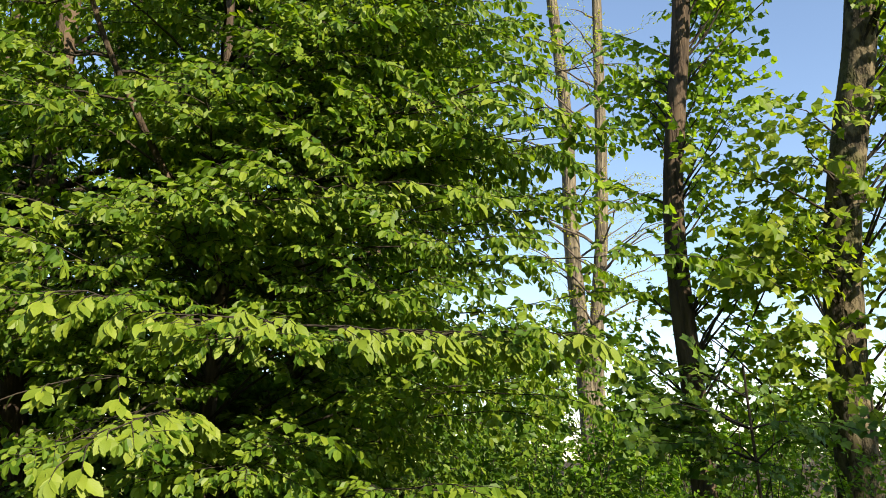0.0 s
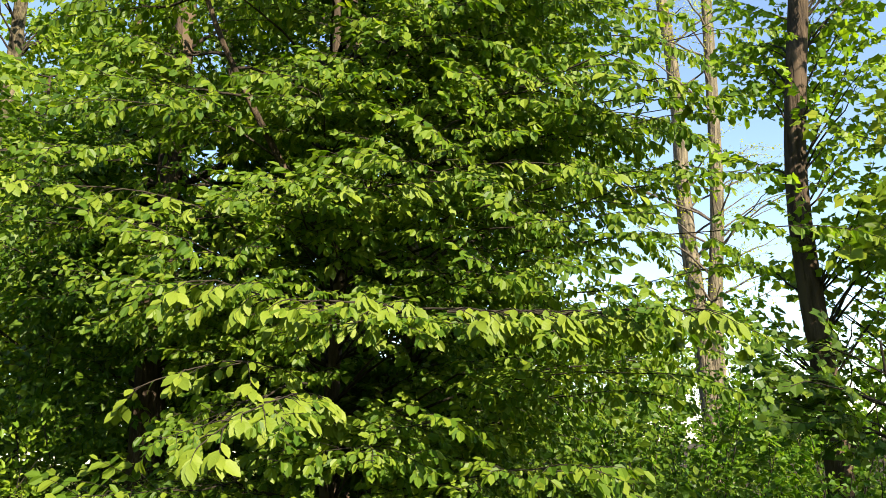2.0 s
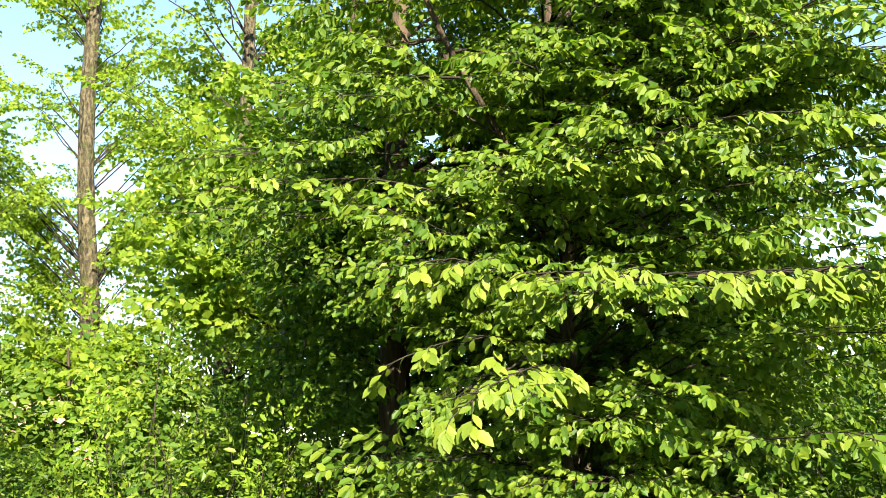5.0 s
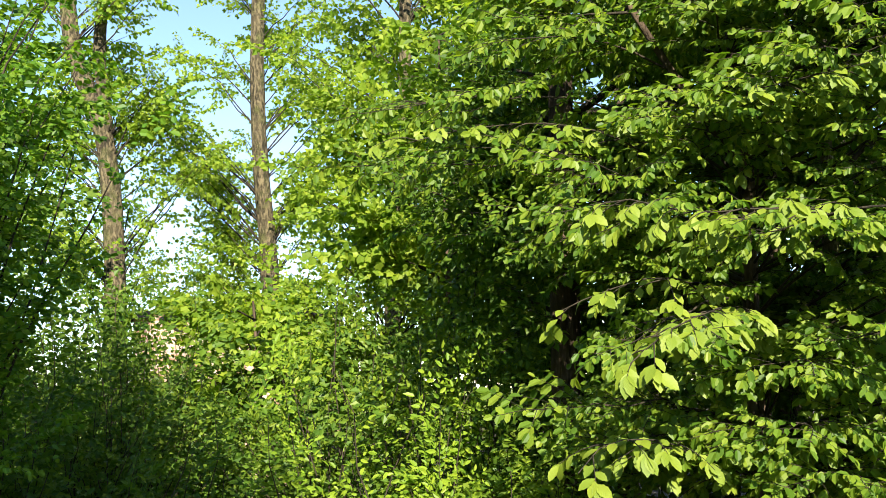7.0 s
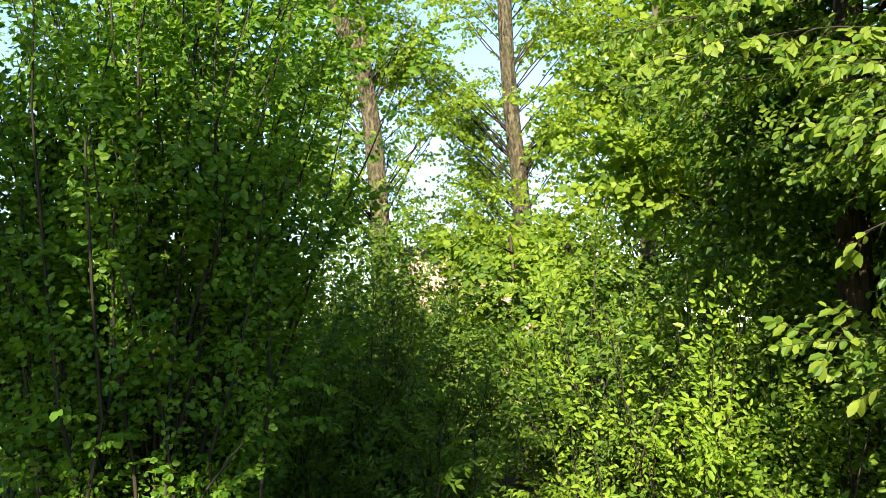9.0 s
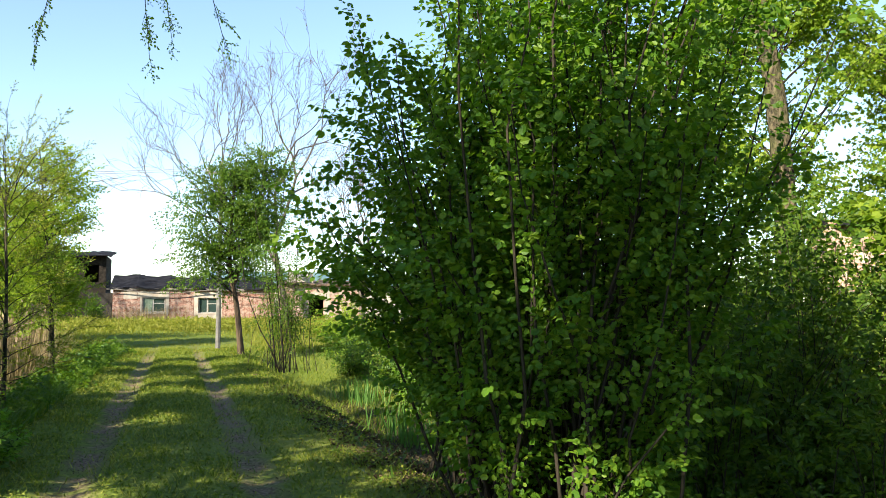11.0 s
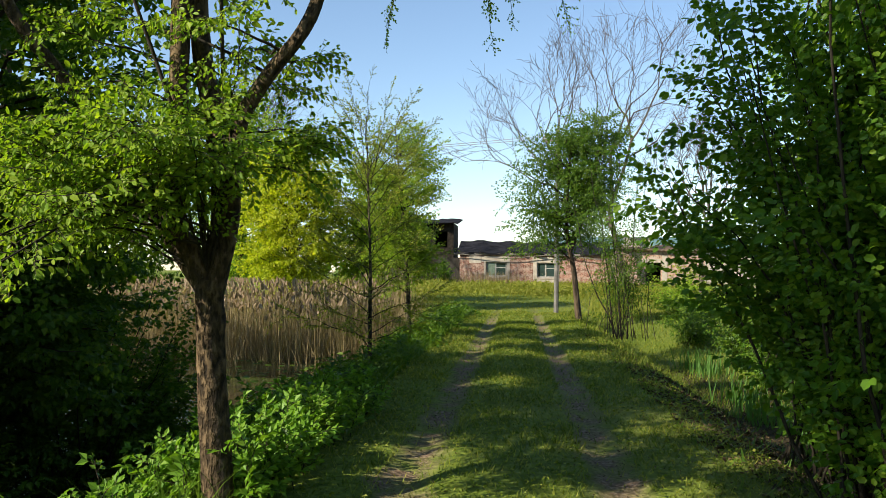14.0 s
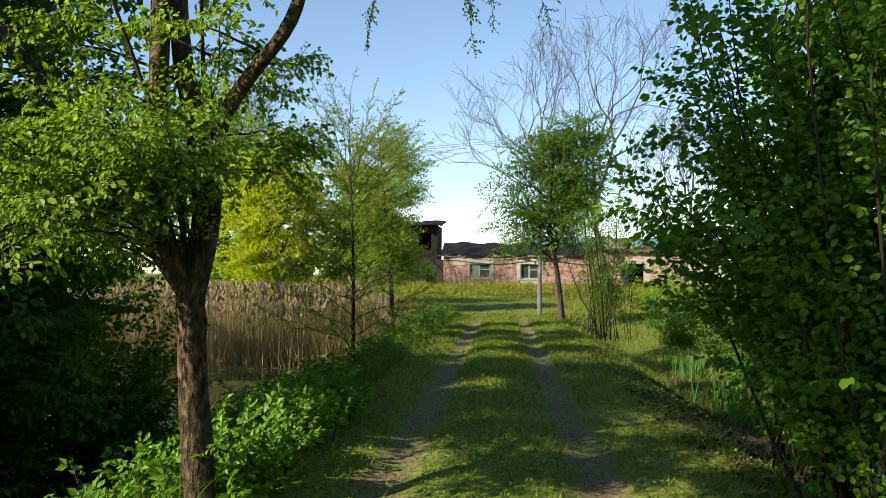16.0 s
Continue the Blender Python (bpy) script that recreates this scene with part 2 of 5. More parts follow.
water = Mat("pond_water")
water.bump(water.noise(7.0, 3.0, water.place()), 0.05, 0.02)
M_WATER = water.base(water.ramp(water.noise(1.1, 6.0, water.place()), (0.5, (0.012, 0.016, 0.008)), (0.63, (0.05, 0.075, 0.015))), 0.08, spec=0.5)

# ---- mesh helpers ----


def np_mesh(name, V, F, mat=None, smooth=False):
    """A mesh from arrays: corners, and faces that all have the same number of corners."""
    V, F = np.asarray(V, np.float32), np.asarray(F, np.int32)
    me = bpy.data.meshes.new(name)
    me.vertices.add(len(V))
    me.vertices.foreach_set("co", V.ravel())
    n, k = F.shape
    me.loops.add(n * k)
    me.loops.foreach_set("vertex_index", F.ravel())
    me.polygons.add(n)
    me.polygons.foreach_set("loop_start", np.arange(0, n * k, k, dtype=np.int32))
    me.polygons.foreach_set("loop_total", np.full(n, k, np.int32))
    me.polygons.foreach_set("use_smooth", np.full(n, smooth, bool))
    me.update(calc_edges=True)
    if mat:
        me.materials.append(mat)
    return me


def part(name, me, mat, parent, label="", kind=""):
    """ONE mesh object under a thing or part. me: a mesh or a bmesh."""
    if isinstance(me, bmesh.types.BMesh):
        bm, me = me, bpy.data.meshes.new(name)
        bm.to_mesh(me)
        bm.free()
    if mat and not me.materials:
        me.materials.append(mat)
    ob = new(name, me)
    ob.parent = parent
    return tagged(ob, label, kind=kind)


def thing(name, at, label, category, group="", kind=""):
    ob = new(name)
    ob.location = at
    ob.empty_display_size = 0.2
    return tagged(ob, label, category, group, kind)


def unit(v):
    v = np.asarray(v, float)
    return v / (np.linalg.norm(v, axis=-1, keepdims=True) + 1e-9)


class Heap:
    """Gathers arrays of corners and quads into one mesh."""

    def __init__(self):
        self.V, self.F, self.n = [], [], 0

    def add(self, V, F):
        self.V.append(np.asarray(V, float))
        self.F.append(np.asarray(F, int) + self.n)
        self.n += len(V)

    def mesh(self, name, mat, origin=(0, 0, 0), smooth=False):
        return np_mesh(name, np.concatenate(self.V) - np.asarray(origin, float), np.concatenate(self.F), mat, smooth)


def tube(pts, radii, sides=6):
    """A round tube along a line of points, in quads, its ends closed to a point."""
    pts = np.asarray(pts, float)
    radii = np.asarray(radii, float) * np.ones(len(pts))
    tan = unit(np.gradient(pts, axis=0))
    ref = np.where(np.abs(tan[:, 2:3]) > 0.9, np.array([[1.0, 0, 0]]), np.array([[0, 0, 1.0]]))
    a = unit(np.cross(tan, ref))
    for i in range(1, len(a)):
        a[i] = unit(a[i - 1] - tan[i] * (a[i - 1] @ tan[i]))
    b = np.cross(tan, a)
    ang = np.linspace(0, 2 * np.pi, sides, endpoint=False)
    V = pts[:, None] + radii[:, None, None] * (np.cos(ang)[None, :, None] * a[:, None] + np.sin(ang)[None, :, None] * b[:, None])
    V = V.reshape(-1, 3)
    F = []
    for i in range(len(pts) - 1):
        for j in range(sides):
            k = (j + 1) % sides
            F.append((i * sides + j, i * sides + k, (i + 1) * sides + k, (i + 1) * sides + j))
    return V, np.array(F)


def smooth_line(pts, n):
    """A smooth curve of n points through the given ones."""
    pts = np.asarray(pts, float)
    s = np.concatenate([[0], np.cumsum(np.linalg.norm(np.diff(pts, axis=0), axis=1))])
    u = np.linspace(0, s[-1], n)
    ext = np.vstack([2 * pts[0] - pts[1], pts, 2 * pts[-1] - pts[-2]])
    out = []
    for q in u:
        i = min(max(np.searchsorted(s, q) - 1, 0), len(pts) - 2)
        t = (q - s[i]) / (s[i + 1] - s[i] + 1e-9)
        p0, p1, p2, p3 = ext[i:i + 4]
        out.append(0.5 * (2 * p1 + (p2 - p0) * t + (2 * p0 - 5 * p1 + 4 * p2 - p3) * t * t + (3 * p1 - p0 - 3 * p2 + p3) * t ** 3))
    return np.array(out)


def trunk_tube(rng, line, r0, r1, sides=14, flare=1.25, rough=0.05):
    """A trunk with a flared foot and an uneven girth."""
    n = max(8, int(len(line) * 5))
    pts = smooth_line(line, n)
    u = np.linspace(0, 1, n)
    rad = r0 + (r1 - r0) * u + r0 * (flare - 1) * np.exp(-u * n * 0.35)
    V, F = tube(pts, rad, sides)
    c = np.repeat(pts, sides, axis=0)
    ang = np.tile(np.arange(sides), n)
    lobe = 1 + rough * np.sin(ang * 2 * np.pi / sides * 3 + rng.uniform(0, 6)) + rng.normal(0, rough * 0.5, len(V))
    return c + (V - c) * lobe[:, None], F, pts, rad


# leaf outlines: x along the blade, y across, folded a little along the midrib
def blade(width, fold=0.22, curl=-0.12, wide_at=0.38):
    w = width / 2
    P = [(0, 0), (wide_at * 0.55, w * 0.85), (wide_at + 0.28, w * 0.92), (1, 0), (wide_at + 0.28, -w * 0.92), (wide_at * 0.55, -w * 0.85)]
    V = np.array([(x, y, abs(y) * fold + curl * x * x) for x, y in P])
    return V, np.array([(0, 3, 2, 1), (0, 5, 4, 3)])


def lobed(fold=0.15):
    """A maple leaf: three lobes that share the leaf's foot."""
    P = [(0, 0), (-0.02, 0.40), (0.50, 0.60), (0.62, 0.30), (1, 0), (0.62, -0.30), (0.50, -0.60), (-0.02, -0.40)]
    return np.array([(x, y, abs(y) * fold - 0.12 * x * x) for x, y in P]), np.array([(0, 3, 2, 1), (0, 5, 4, 3), (0, 7, 6, 5)])


def kite(width, fold=0.2):
    """A small leaf of one folded quad."""
    return np.array([(0, 0, 0), (0.42, width / 2, width * fold), (1, 0, -0.08), (0.42, -width / 2, width * fold)]), np.array([(0, 3, 2, 1)])


LEAF = {
    "kite": kite(0.66),
    "kite_round": kite(0.95),
    "elm": blade(0.62, 0.22, -0.2, 0.42),
    "hazel": blade(0.74, 0.18, -0.2, 0.40),
    "small": blade(0.6, 0.25),
    "pointed": blade(0.44, 0.25, -0.15, 0.34),
    "maple": lobed(),
}


def rot_to(dirs, ups):
    """Turns with x along dirs and z near ups."""
    x = unit(dirs)
    y = unit(np.cross(ups, x))
    z = np.cross(x, y)
    return np.stack([x, y, z], axis=-1)


def spray(rng, length, leaf, kind, droop=0.18, sides=4, gap=0.5, hang=28, thick=0.004, loose=0.3):
    """One flat spray along x: a drooping twig with side twigs, and leaves on both sides of each. Gives corners and quads of leaves, and of twigs."""
    LV, LF = LEAF[kind]
    V, F, TV, TF = [], [], [], []
    nv = nt = 0
    twigs = []
    main = np.array([(length * s, 0.04 * length * np.sin(5 * s), -droop * length * s * s) for s in np.linspace(0, 1, 5)])
    twigs.append((main, thick))
    for i in range(sides):
        s = 0.15 + 0.7 * (i + rng.uniform(0, 0.6)) / max(1, sides)
        p = np.array([length * s, 0, -droop * length * s * s])
        sgn = 1 if i % 2 else -1
        ang = sgn * radians(rng.uniform(32, 62))
        ln = length * rng.uniform(0.35, 0.55) * (1.15 - 0.7 * s)
        d = np.array([np.cos(ang), np.sin(ang), rng.uniform(-0.2, 0.2)])
        twigs.append((np.array([p + d * ln * q - np.array([0, 0, droop * 0.7 * ln * q * q]) for q in (0, 0.5, 1)]), thick * 0.6))
    for line, r in twigs:
        tv, tf = tube(line, [r, *([r * 0.6] * (len(line) - 2)), r * 0.3], 3)
        TV.append(tv)
        TF.append(tf + nt)
        nt += len(tv)
        tl = np.linalg.norm(line[-1] - line[0])
        count = max(2, int(tl / (leaf * gap)))
        for j in range(count + 1):
            u = min(1.0, (j + 0.7) / count * 0.98) ** (0.6 if kind == "elm" else 1.0)
            x = u * (len(line) - 1)
            i0 = min(int(x), len(line) - 2)
            p = line[i0] + (line[i0 + 1] - line[i0]) * (x - i0)
            tdir = unit(line[i0 + 1] - line[i0])
            sgn = 1 if j % 2 else -1
            a = sgn * radians(rng.uniform(35, 70)) if j < count else radians(rng.uniform(-12, 12))
            d = np.array([tdir[0] * np.cos(a) - tdir[1] * np.sin(a), tdir[0] * np.sin(a) + tdir[1] * np.cos(a), 0])
            down = radians(rng.normal(hang, 20))
            d = unit(d) * np.cos(down) - np.array([0, 0, np.sin(down)])
            up = unit(np.array([rng.normal(0.12, loose), rng.normal(0, loose), 1.0]))
            R = rot_to(d, up)
            sz = leaf * rng.uniform(0.62, 1.12)
            V.append(LV @ R.T * sz + p)
            F.append(LF + nv)
            nv += len(LV)
    return np.concatenate(V), np.concatenate(F), np.concatenate(TV), np.concatenate(TF)


def scatter(heap, tmpl, R, T, S):
    """Lays a template's corners at many turns, places and sizes."""
    V, F = tmpl
    if not len(T):
        return
    W = np.einsum('sij,vj->svi', R, V) * S[:, None, None] + T[:, None]
    heap.add(W.reshape(-1, 3), (F[None] + (np.arange(len(T)) * len(V))[:, None, None]).reshape(-1, F.shape[1]))


def in_ellipsoid(rng, c, r, n, shell=0.55):
    d = unit(rng.normal(size=(n, 3)))
    q = (shell + (1 - shell) * rng.uniform(0, 1, n)) ** 0.8
    return np.asarray(c) + d * q[:, None] * np.asarray(r)


class Plant:
    """A tree or shrub: its stems, its limbs and twigs, and its leaves."""

    def __init__(self, seed, name, at, label, category, kind, leaf, leaf_m, bark_m, spray_len=0.6, sprays=8, droop=0.18, side_twigs=4, gap=0.5, hang=28, group="", twig_m=None, variants=6, twiggy=True, loose=0.3, tilt=1.0, layer=0.0, messy=0.25):
        self.rng = np.random.default_rng(seed)
        self.at = np.asarray(at, float)
        self.ob = thing(name, at, label, category, group)
        self.leaf_m, self.bark_m, self.twig_m = leaf_m, bark_m, twig_m or M_TWIG
        self.sprays, self.spray_len, self.twiggy = sprays, spray_len, twiggy
        self.layer, self.messy = layer, messy
        self.up = [0.20 * tilt, -0.28 * tilt, 1.0]
        self.tmpl = [spray(self.rng, spray_len, leaf, kind, droop, side_twigs, gap, hang, loose=loose) for _ in range(variants)] if kind else []
        self.leaves, self.twigs, self.stems = Heap(), Heap(), []

    def stem(self, line, r0, r1, sides=14, flare=1.25, name="trunk", mat=None, rough=0.05):
        V, F, pts, rad = trunk_tube(self.rng, line, r0, r1, sides, flare, rough)
        part(name, np_mesh(name, V - self.at, F, mat or self.bark_m, True), None, self.ob)
        self.stems.append((pts, rad))
        return self

    def limb(self, p0, p1, r=0.02, arch=0.12, sprays=None, first=0.25, spread=(30, 75), size=1.0, lift=0.0):
        rng = self.rng
        p0, p1 = np.asarray(p0, float), np.asarray(p1, float)
        ln = np.linalg.norm(p1 - p0)
        mid = (p0 + p1) / 2 + np.array([0, 0, arch * ln]) + rng.normal(0, 0.05 * ln, 3)
        u = np.linspace(0, 1, 7)[:, None]
        line = (1 - u) ** 2 * p0 + 2 * u * (1 - u) * mid + u * u * p1
        line[1:-1] += rng.normal(0, 0.012 * ln, (5, 3))
        self.twigs.add(*tube(line, np.linspace(r, r * 0.22, 7), 5))
        n = self.sprays if sprays is None else sprays
        if not n or not self.tmpl:
            return
        s = first + (1 - first) * (np.arange(n) + rng.uniform(0.2, 0.8, n)) / n
        s[-1] = 1.0
        x = s * 6
        i = np.minimum(x.astype(int), 5)
        P = line[i] + (line[i + 1] - line[i]) * (x - i)[:, None]
        T = unit(line[i + 1] - line[i])
        a = np.radians(rng.uniform(spread[0], spread[1], n)) * np.where(np.arange(n) % 2, 1, -1)
        a[-1] = 0
        D = np.stack([T[:, 0] * np.cos(a) - T[:, 1] * np.sin(a), T[:, 0] * np.sin(a) + T[:, 1] * np.cos(a), T[:, 2] * 0.5 + rng.normal(0.05 + lift, 0.07 if self.layer else max(0.2, 0.6 * self.messy), n)], axis=1)
        R = rot_to(D, np.tile([self.up], (n, 1)) + rng.normal(0, self.messy, (n, 3)))
        S = size * rng.uniform(0.7, 1.15, n)
        which = rng.integers(0, len(self.tmpl), n)
        for k, (LV, LF, TV, TF) in enumerate(self.tmpl):
            m = which == k
            scatter(self.leaves, (LV, LF), R[m], P[m], S[m])
            if self.twiggy:
                scatter(self.twigs, (TV, TF), R[m], P[m], S[m])

    def crown(self, c, r, n, rise=0.55, r_limb=0.02, shell=0.5, sprays=None, stem=None, arch=0.1, first=0.25, lift=0.0, size=1.0):
        """n limbs from the stems to places in an ellipsoid."""
        for e in in_ellipsoid(self.rng, c, r, n, shell):
            if self.layer:
                e[2] = round(e[2] / self.layer) * self.layer + self.rng.normal(0, 0.04)
            pts, rad = self.stems[stem if stem is not None else self.rng.integers(len(self.stems))]
            h = np.linalg.norm(pts[:, :2] - e[:2], axis=1)
            j = int(np.argmin(np.abs(pts[:, 2] - (e[2] - rise * h))))
            j = max(1, j)
            self.limb(pts[j], e, min(r_limb, rad[j] * 0.8), arch, sprays, first, lift=lift, size=size)
        return self

    def patches(self, n, z0, z1, reach, per=5, size=(0.9, 0.9, 0.75), stem=0, r_limb=0.02):
        """Leafy patches with gaps between them, all the way up a stem."""
        pts, _ = self.stems[stem]
        for i in range(n):
            z = z0 + (z1 - z0) * (i + self.rng.uniform(0, 1)) / n
            j = int(np.argmin(np.abs(pts[:, 2] - z)))
            a, d = math.atan2(pts[j, 1], pts[j, 0]) + self.rng.uniform(-2.3, 2.3), reach * self.rng.uniform(0.35, 1.0)
            self.crown((pts[j, 0] + d * np.cos(a), pts[j, 1] + d * np.sin(a), z), size, per, 1.0, r_limb, 0.2, stem=stem)
        return self

    def shrub(self, c, r, n, r_stem=0.014, spread=0.25, sprays=None, shell=0.4, first=0.15, lift=0.0):
        """n stems that fan out from the foot to places in an ellipsoid."""
        for e in in_ellipsoid(self.rng, c, r, n, shell):
            foot = self.at + np.array([*self.rng.normal(0, spread, 2), -0.05])
            self.limb(foot, e, r_stem, 0.10, sprays, first, lift=lift)
        return self

    def done(self, crown="crown"):
        if self.twigs.n:
            part("branching", self.twigs.mesh("branching", self.twig_m, self.at, True), None, self.ob, kind="stuff")
        if self.leaves.n:
            part(crown, self.leaves.mesh(crown, self.leaf_m, self.at), None, self.ob, kind="stuff")
        return self.ob


# ---- ground ----
def sstep(a, b, x):
    t = np.clip((np.asarray(x, float) - a) / (b - a), 0, 1)
    return t * t * (3 - 2 * t)


def height(x, y):
    """The track runs on a low bank along x; a pond lies on one side, a ditch and the wood on the other."""
    x, y = np.asarray(x, float), np.asarray(y, float)
    crown = 0.05 * np.exp(-((y + 0.6) / 0.5) ** 2) - 0.05 * np.exp(-((y + 1.37) / 0.2) ** 2) - 0.05 * np.exp(-((y - 0.17) / 0.2) ** 2)
    near = sstep(-33, -27, x)
    south = -1.35 * sstep(-2.3, -5.2, y) * near
    far_bank = 1.35 * sstep(-24, -30, y) * near
    ditch = -0.95 * sstep(1.2, 3.5, y) * sstep(-34, -24, x) + 0.25 * sstep(5, 12, y) * sstep(-34, -24, x)
    rise = 0.55 * sstep(-34, -56, x)
    # added rise that carries the unseen shade hedge above the water
    shore = 0.95 * sstep(-10.5, -8.0, x) * sstep(-4.4, -6.5, y) * sstep(-24, -20, y)
    bumps = 0.03 * np.sin(1.3 * x + 0.7 * y) * np.sin(0.9 * y - 0.4 * x)
    return crown * sstep(-38, -34, x) + south + far_bank + ditch + rise + shore + bumps


def axis(fine_lo, fine_hi, step, far):
    a = list(np.arange(fine_lo, fine_hi, step))
    s, v = step, fine_hi
    while v < far:
        a.append(v)
        s *= 1.25
        v += s
    s, v = step, fine_lo
    while v > -far:
        s *= 1.25
        v -= s
        a.insert(0, v)
    return np.array(a)


gx, gy = axis(-24.0, 2.0, 0.25, 900), axis(-4.5, 4.0, 0.09, 900)
GX, GY = np.meshgrid(gx, gy, indexing="ij")
GV = np.stack([GX, GY, height(GX, GY)], axis=-1).reshape(-1, 3)
ni, nj = len(gx), len(gy)
idx = np.arange(ni * nj).reshape(ni, nj)
GF = np.stack([idx[:-1, :-1], idx[1:, :-1], idx[1:, 1:], idx[:-1, 1:]], axis=-1).reshape(-1, 4)
ground = tagged(new("ground", np_mesh("ground", GV, GF, M_GROUND, True)), "grassy earth ground with a two-rut farm track on a bank", "ground", kind="structure")
pond = tagged(new("water", np_mesh("water", [(-30, -29, -0.72), (4, -29, -0.72), (4, -3.2, -0.72), (-30, -3.2, -0.72)], [(0, 1, 2, 3)], M_WATER)), "still dark pond water with floating weed", "water", kind="structure")

# ---- the wood beside the track ----
# young elm whose layered sprays hang over the ditch
elm = Plant(11, "elm_tree", (-0.93, 4.42, -0.96), "young elm in fresh leaf, sprays drooping over the ditch", "tree", "elm", 0.066, M_ELM, M_BARK, 0.52, 10, 0.26, 5, 0.46, 36, layer=0.2, variants=8, loose=0.38, messy=0.22, tilt=2.4)
elm.stem([(-0.93, 4.42, -1.06), (-0.87, 4.40, 1.50), (-0.80, 4.43, 2.72), (-0.84, 4.54, 4.19), (-0.77, 4.54, 5.97)], 0.06, 0.02)
elm.stem([(-0.81, 4.41, 2.62), (-0.95, 4.14, 2.86), (-1.08, 3.94, 3.14), (-1.29, 3.65, 3.65), (-1.42, 3.47, 4.11)], 0.026, 0.012, 8, 1.0, "limb")
elm.crown((-0.70, 4.9, 3.55), (1.75, 0.95, 2.4), 42, 0.35, 0.014, stem=0, size=0.9)
elm.crown((-0.75, 4.5, 1.3), (1.5, 0.6, 0.9), 16, 0.25, 0.012, stem=0, size=0.9)
elm.crown((-1.37, 3.75, 3.93), (0.85, 0.5, 0.66), 7, 0.1, 0.01, stem=1)
elm.crown((0.45, 4.1, 3.9), (0.75, 0.56, 0.85), 11, 0.2, 0.012, stem=0)
# layered limbs: where each ends, by height
for ex, ey, ez in [
        (-0.8, 3.2, 2.67), (-0.38, 3.26, 2.75), (0.0, 3.25, 2.86), (0.36, 3.3, 2.68), (0.57, 3.33, 2.5), (0.52, 3.35, 3.2), (0.8, 3.35, 3.1), (1.02, 3.4, 3.05),
        (1.25, 3.3, 3.4), (0.85, 3.64, 2.81), (1.1, 3.58, 2.75), (1.5, 3.6, 2.48), (1.1, 3.75, 2.3), (-2.5, 2.95, 2.6), (-2.2, 2.95, 2.85), (-1.8, 3.15, 2.62),
        (-1.6, 3.3, 3.2), (-1.2, 3.1, 2.4), (-0.1, 3.4, 3.6), (-0.7, 3.3, 3.3), (0.2, 3.5, 2.3), (0.5, 3.5, 1.7), (-0.2, 3.4, 1.6), (0.9, 3.6, 1.9),
        (-1.4, 3.3, 1.35), (-0.5, 3.2, 1.25), (0.3, 3.4, 1.1), (-1.5, 3.2, 4.0), (0.5, 3.5, 4.1), (-0.6, 3.2, 4.2)]:
    elm.limb((-0.85, 4.42, min(5.6, max(0.7, ez - 0.3))), (ex, ey, ez), 0.010, 0.13, 10, 0.38, size=0.9)
for _ in range(26):
    ex, ey, ez = elm.rng.uniform(-2.0, 1.1), elm.rng.uniform(3.15, 3.8), elm.rng.uniform(0.7, 4.3)
    elm.limb((-0.85, 4.42, max(0.6, ez - 0.3)), (ex, ey, ez), 0.009, 0.12, 9, 0.4, size=0.9)
# sprays that fill the nearest branches
for a, e in (((-0.5, 3.6, 2.1), (-1.05, 2.75, 2.15)), ((-0.45, 3.5, 2.1), (0.4, 3.0, 2.0)), ((-0.1, 3.1, 2.05), (0.85, 3.0, 1.95)), ((-0.5, 3.5, 2.1), (-0.5, 2.95, 2.02)), ((-0.8, 3.5, 1.8), (-1.0, 2.7, 1.6))):
    elm.limb(a, e, 0.007, 0.06, 7, 0.4, size=0.8)
elm.done()

# the elm's neighbours
wood_b = Plant(12, "elm_tree", (-0.60, 5.67, -0.98), "slender young elm trunk with dense leaves in the wood", "tree", "kite", 0.078, M_WOOD_LEAF, M_BARK_MAPLE, 0.6, 9, 0.22, 5, 0.45, 34, messy=0.45, tilt=2.0)
wood_b.stem([(-0.60, 5.67, -1.08), (-0.59, 5.67, 1.38), (-0.48, 5.67, 2.88), (-0.50, 5.68, 5.26), (-0.48, 5.73, 7.21)], 0.07, 0.025)
wood_b.crown((-0.28, 6.02, 4.18), (1.60, 1.32, 3.10), 74, 0.4)
wood_b.crown((-0.2, 5.6, 1.3), (1.6, 0.7, 0.8), 20, 0.2)
wood_b.done()
wood_c = Plant(13, "elm_tree", (-2.30, 5.04, -0.94), "dark-barked elm trunk in deep shade with leafy branches", "tree", "kite", 0.078, M_WOOD_LEAF, M_BARK, 0.6, 9, 0.22, 5, 0.45, 34, messy=0.45, tilt=2.0)
wood_c.stem([(-2.31, 5.04, -1.03), (-2.25, 5.07, 1.08), (-2.18, 5.09, 2.92), (-2.11, 5.12, 4.48), (-2.01, 5.21, 7.70)], 0.125, 0.06)
wood_c.crown((-2.14, 5.77, 4.20), (1.32, 1.13, 2.82), 52, 0.4)
wood_c.crown((-2.5, 4.60, 3.11), (0.6, 0.6, 0.75), 7, 0.2, stem=0)
for e in ((-2.7, 3.9, 2.7), (-2.7, 4.0, 3.3)):
    wood_c.limb((-2.23, 5.07, max(0.8, e[2] - 0.4)), e, 0.012, 0.12, 9, 0.3)
wood_c.crown((-2.6, 4.8, 2.2), (0.6, 0.6, 0.8), 5, 0.2)
wood_c.done()

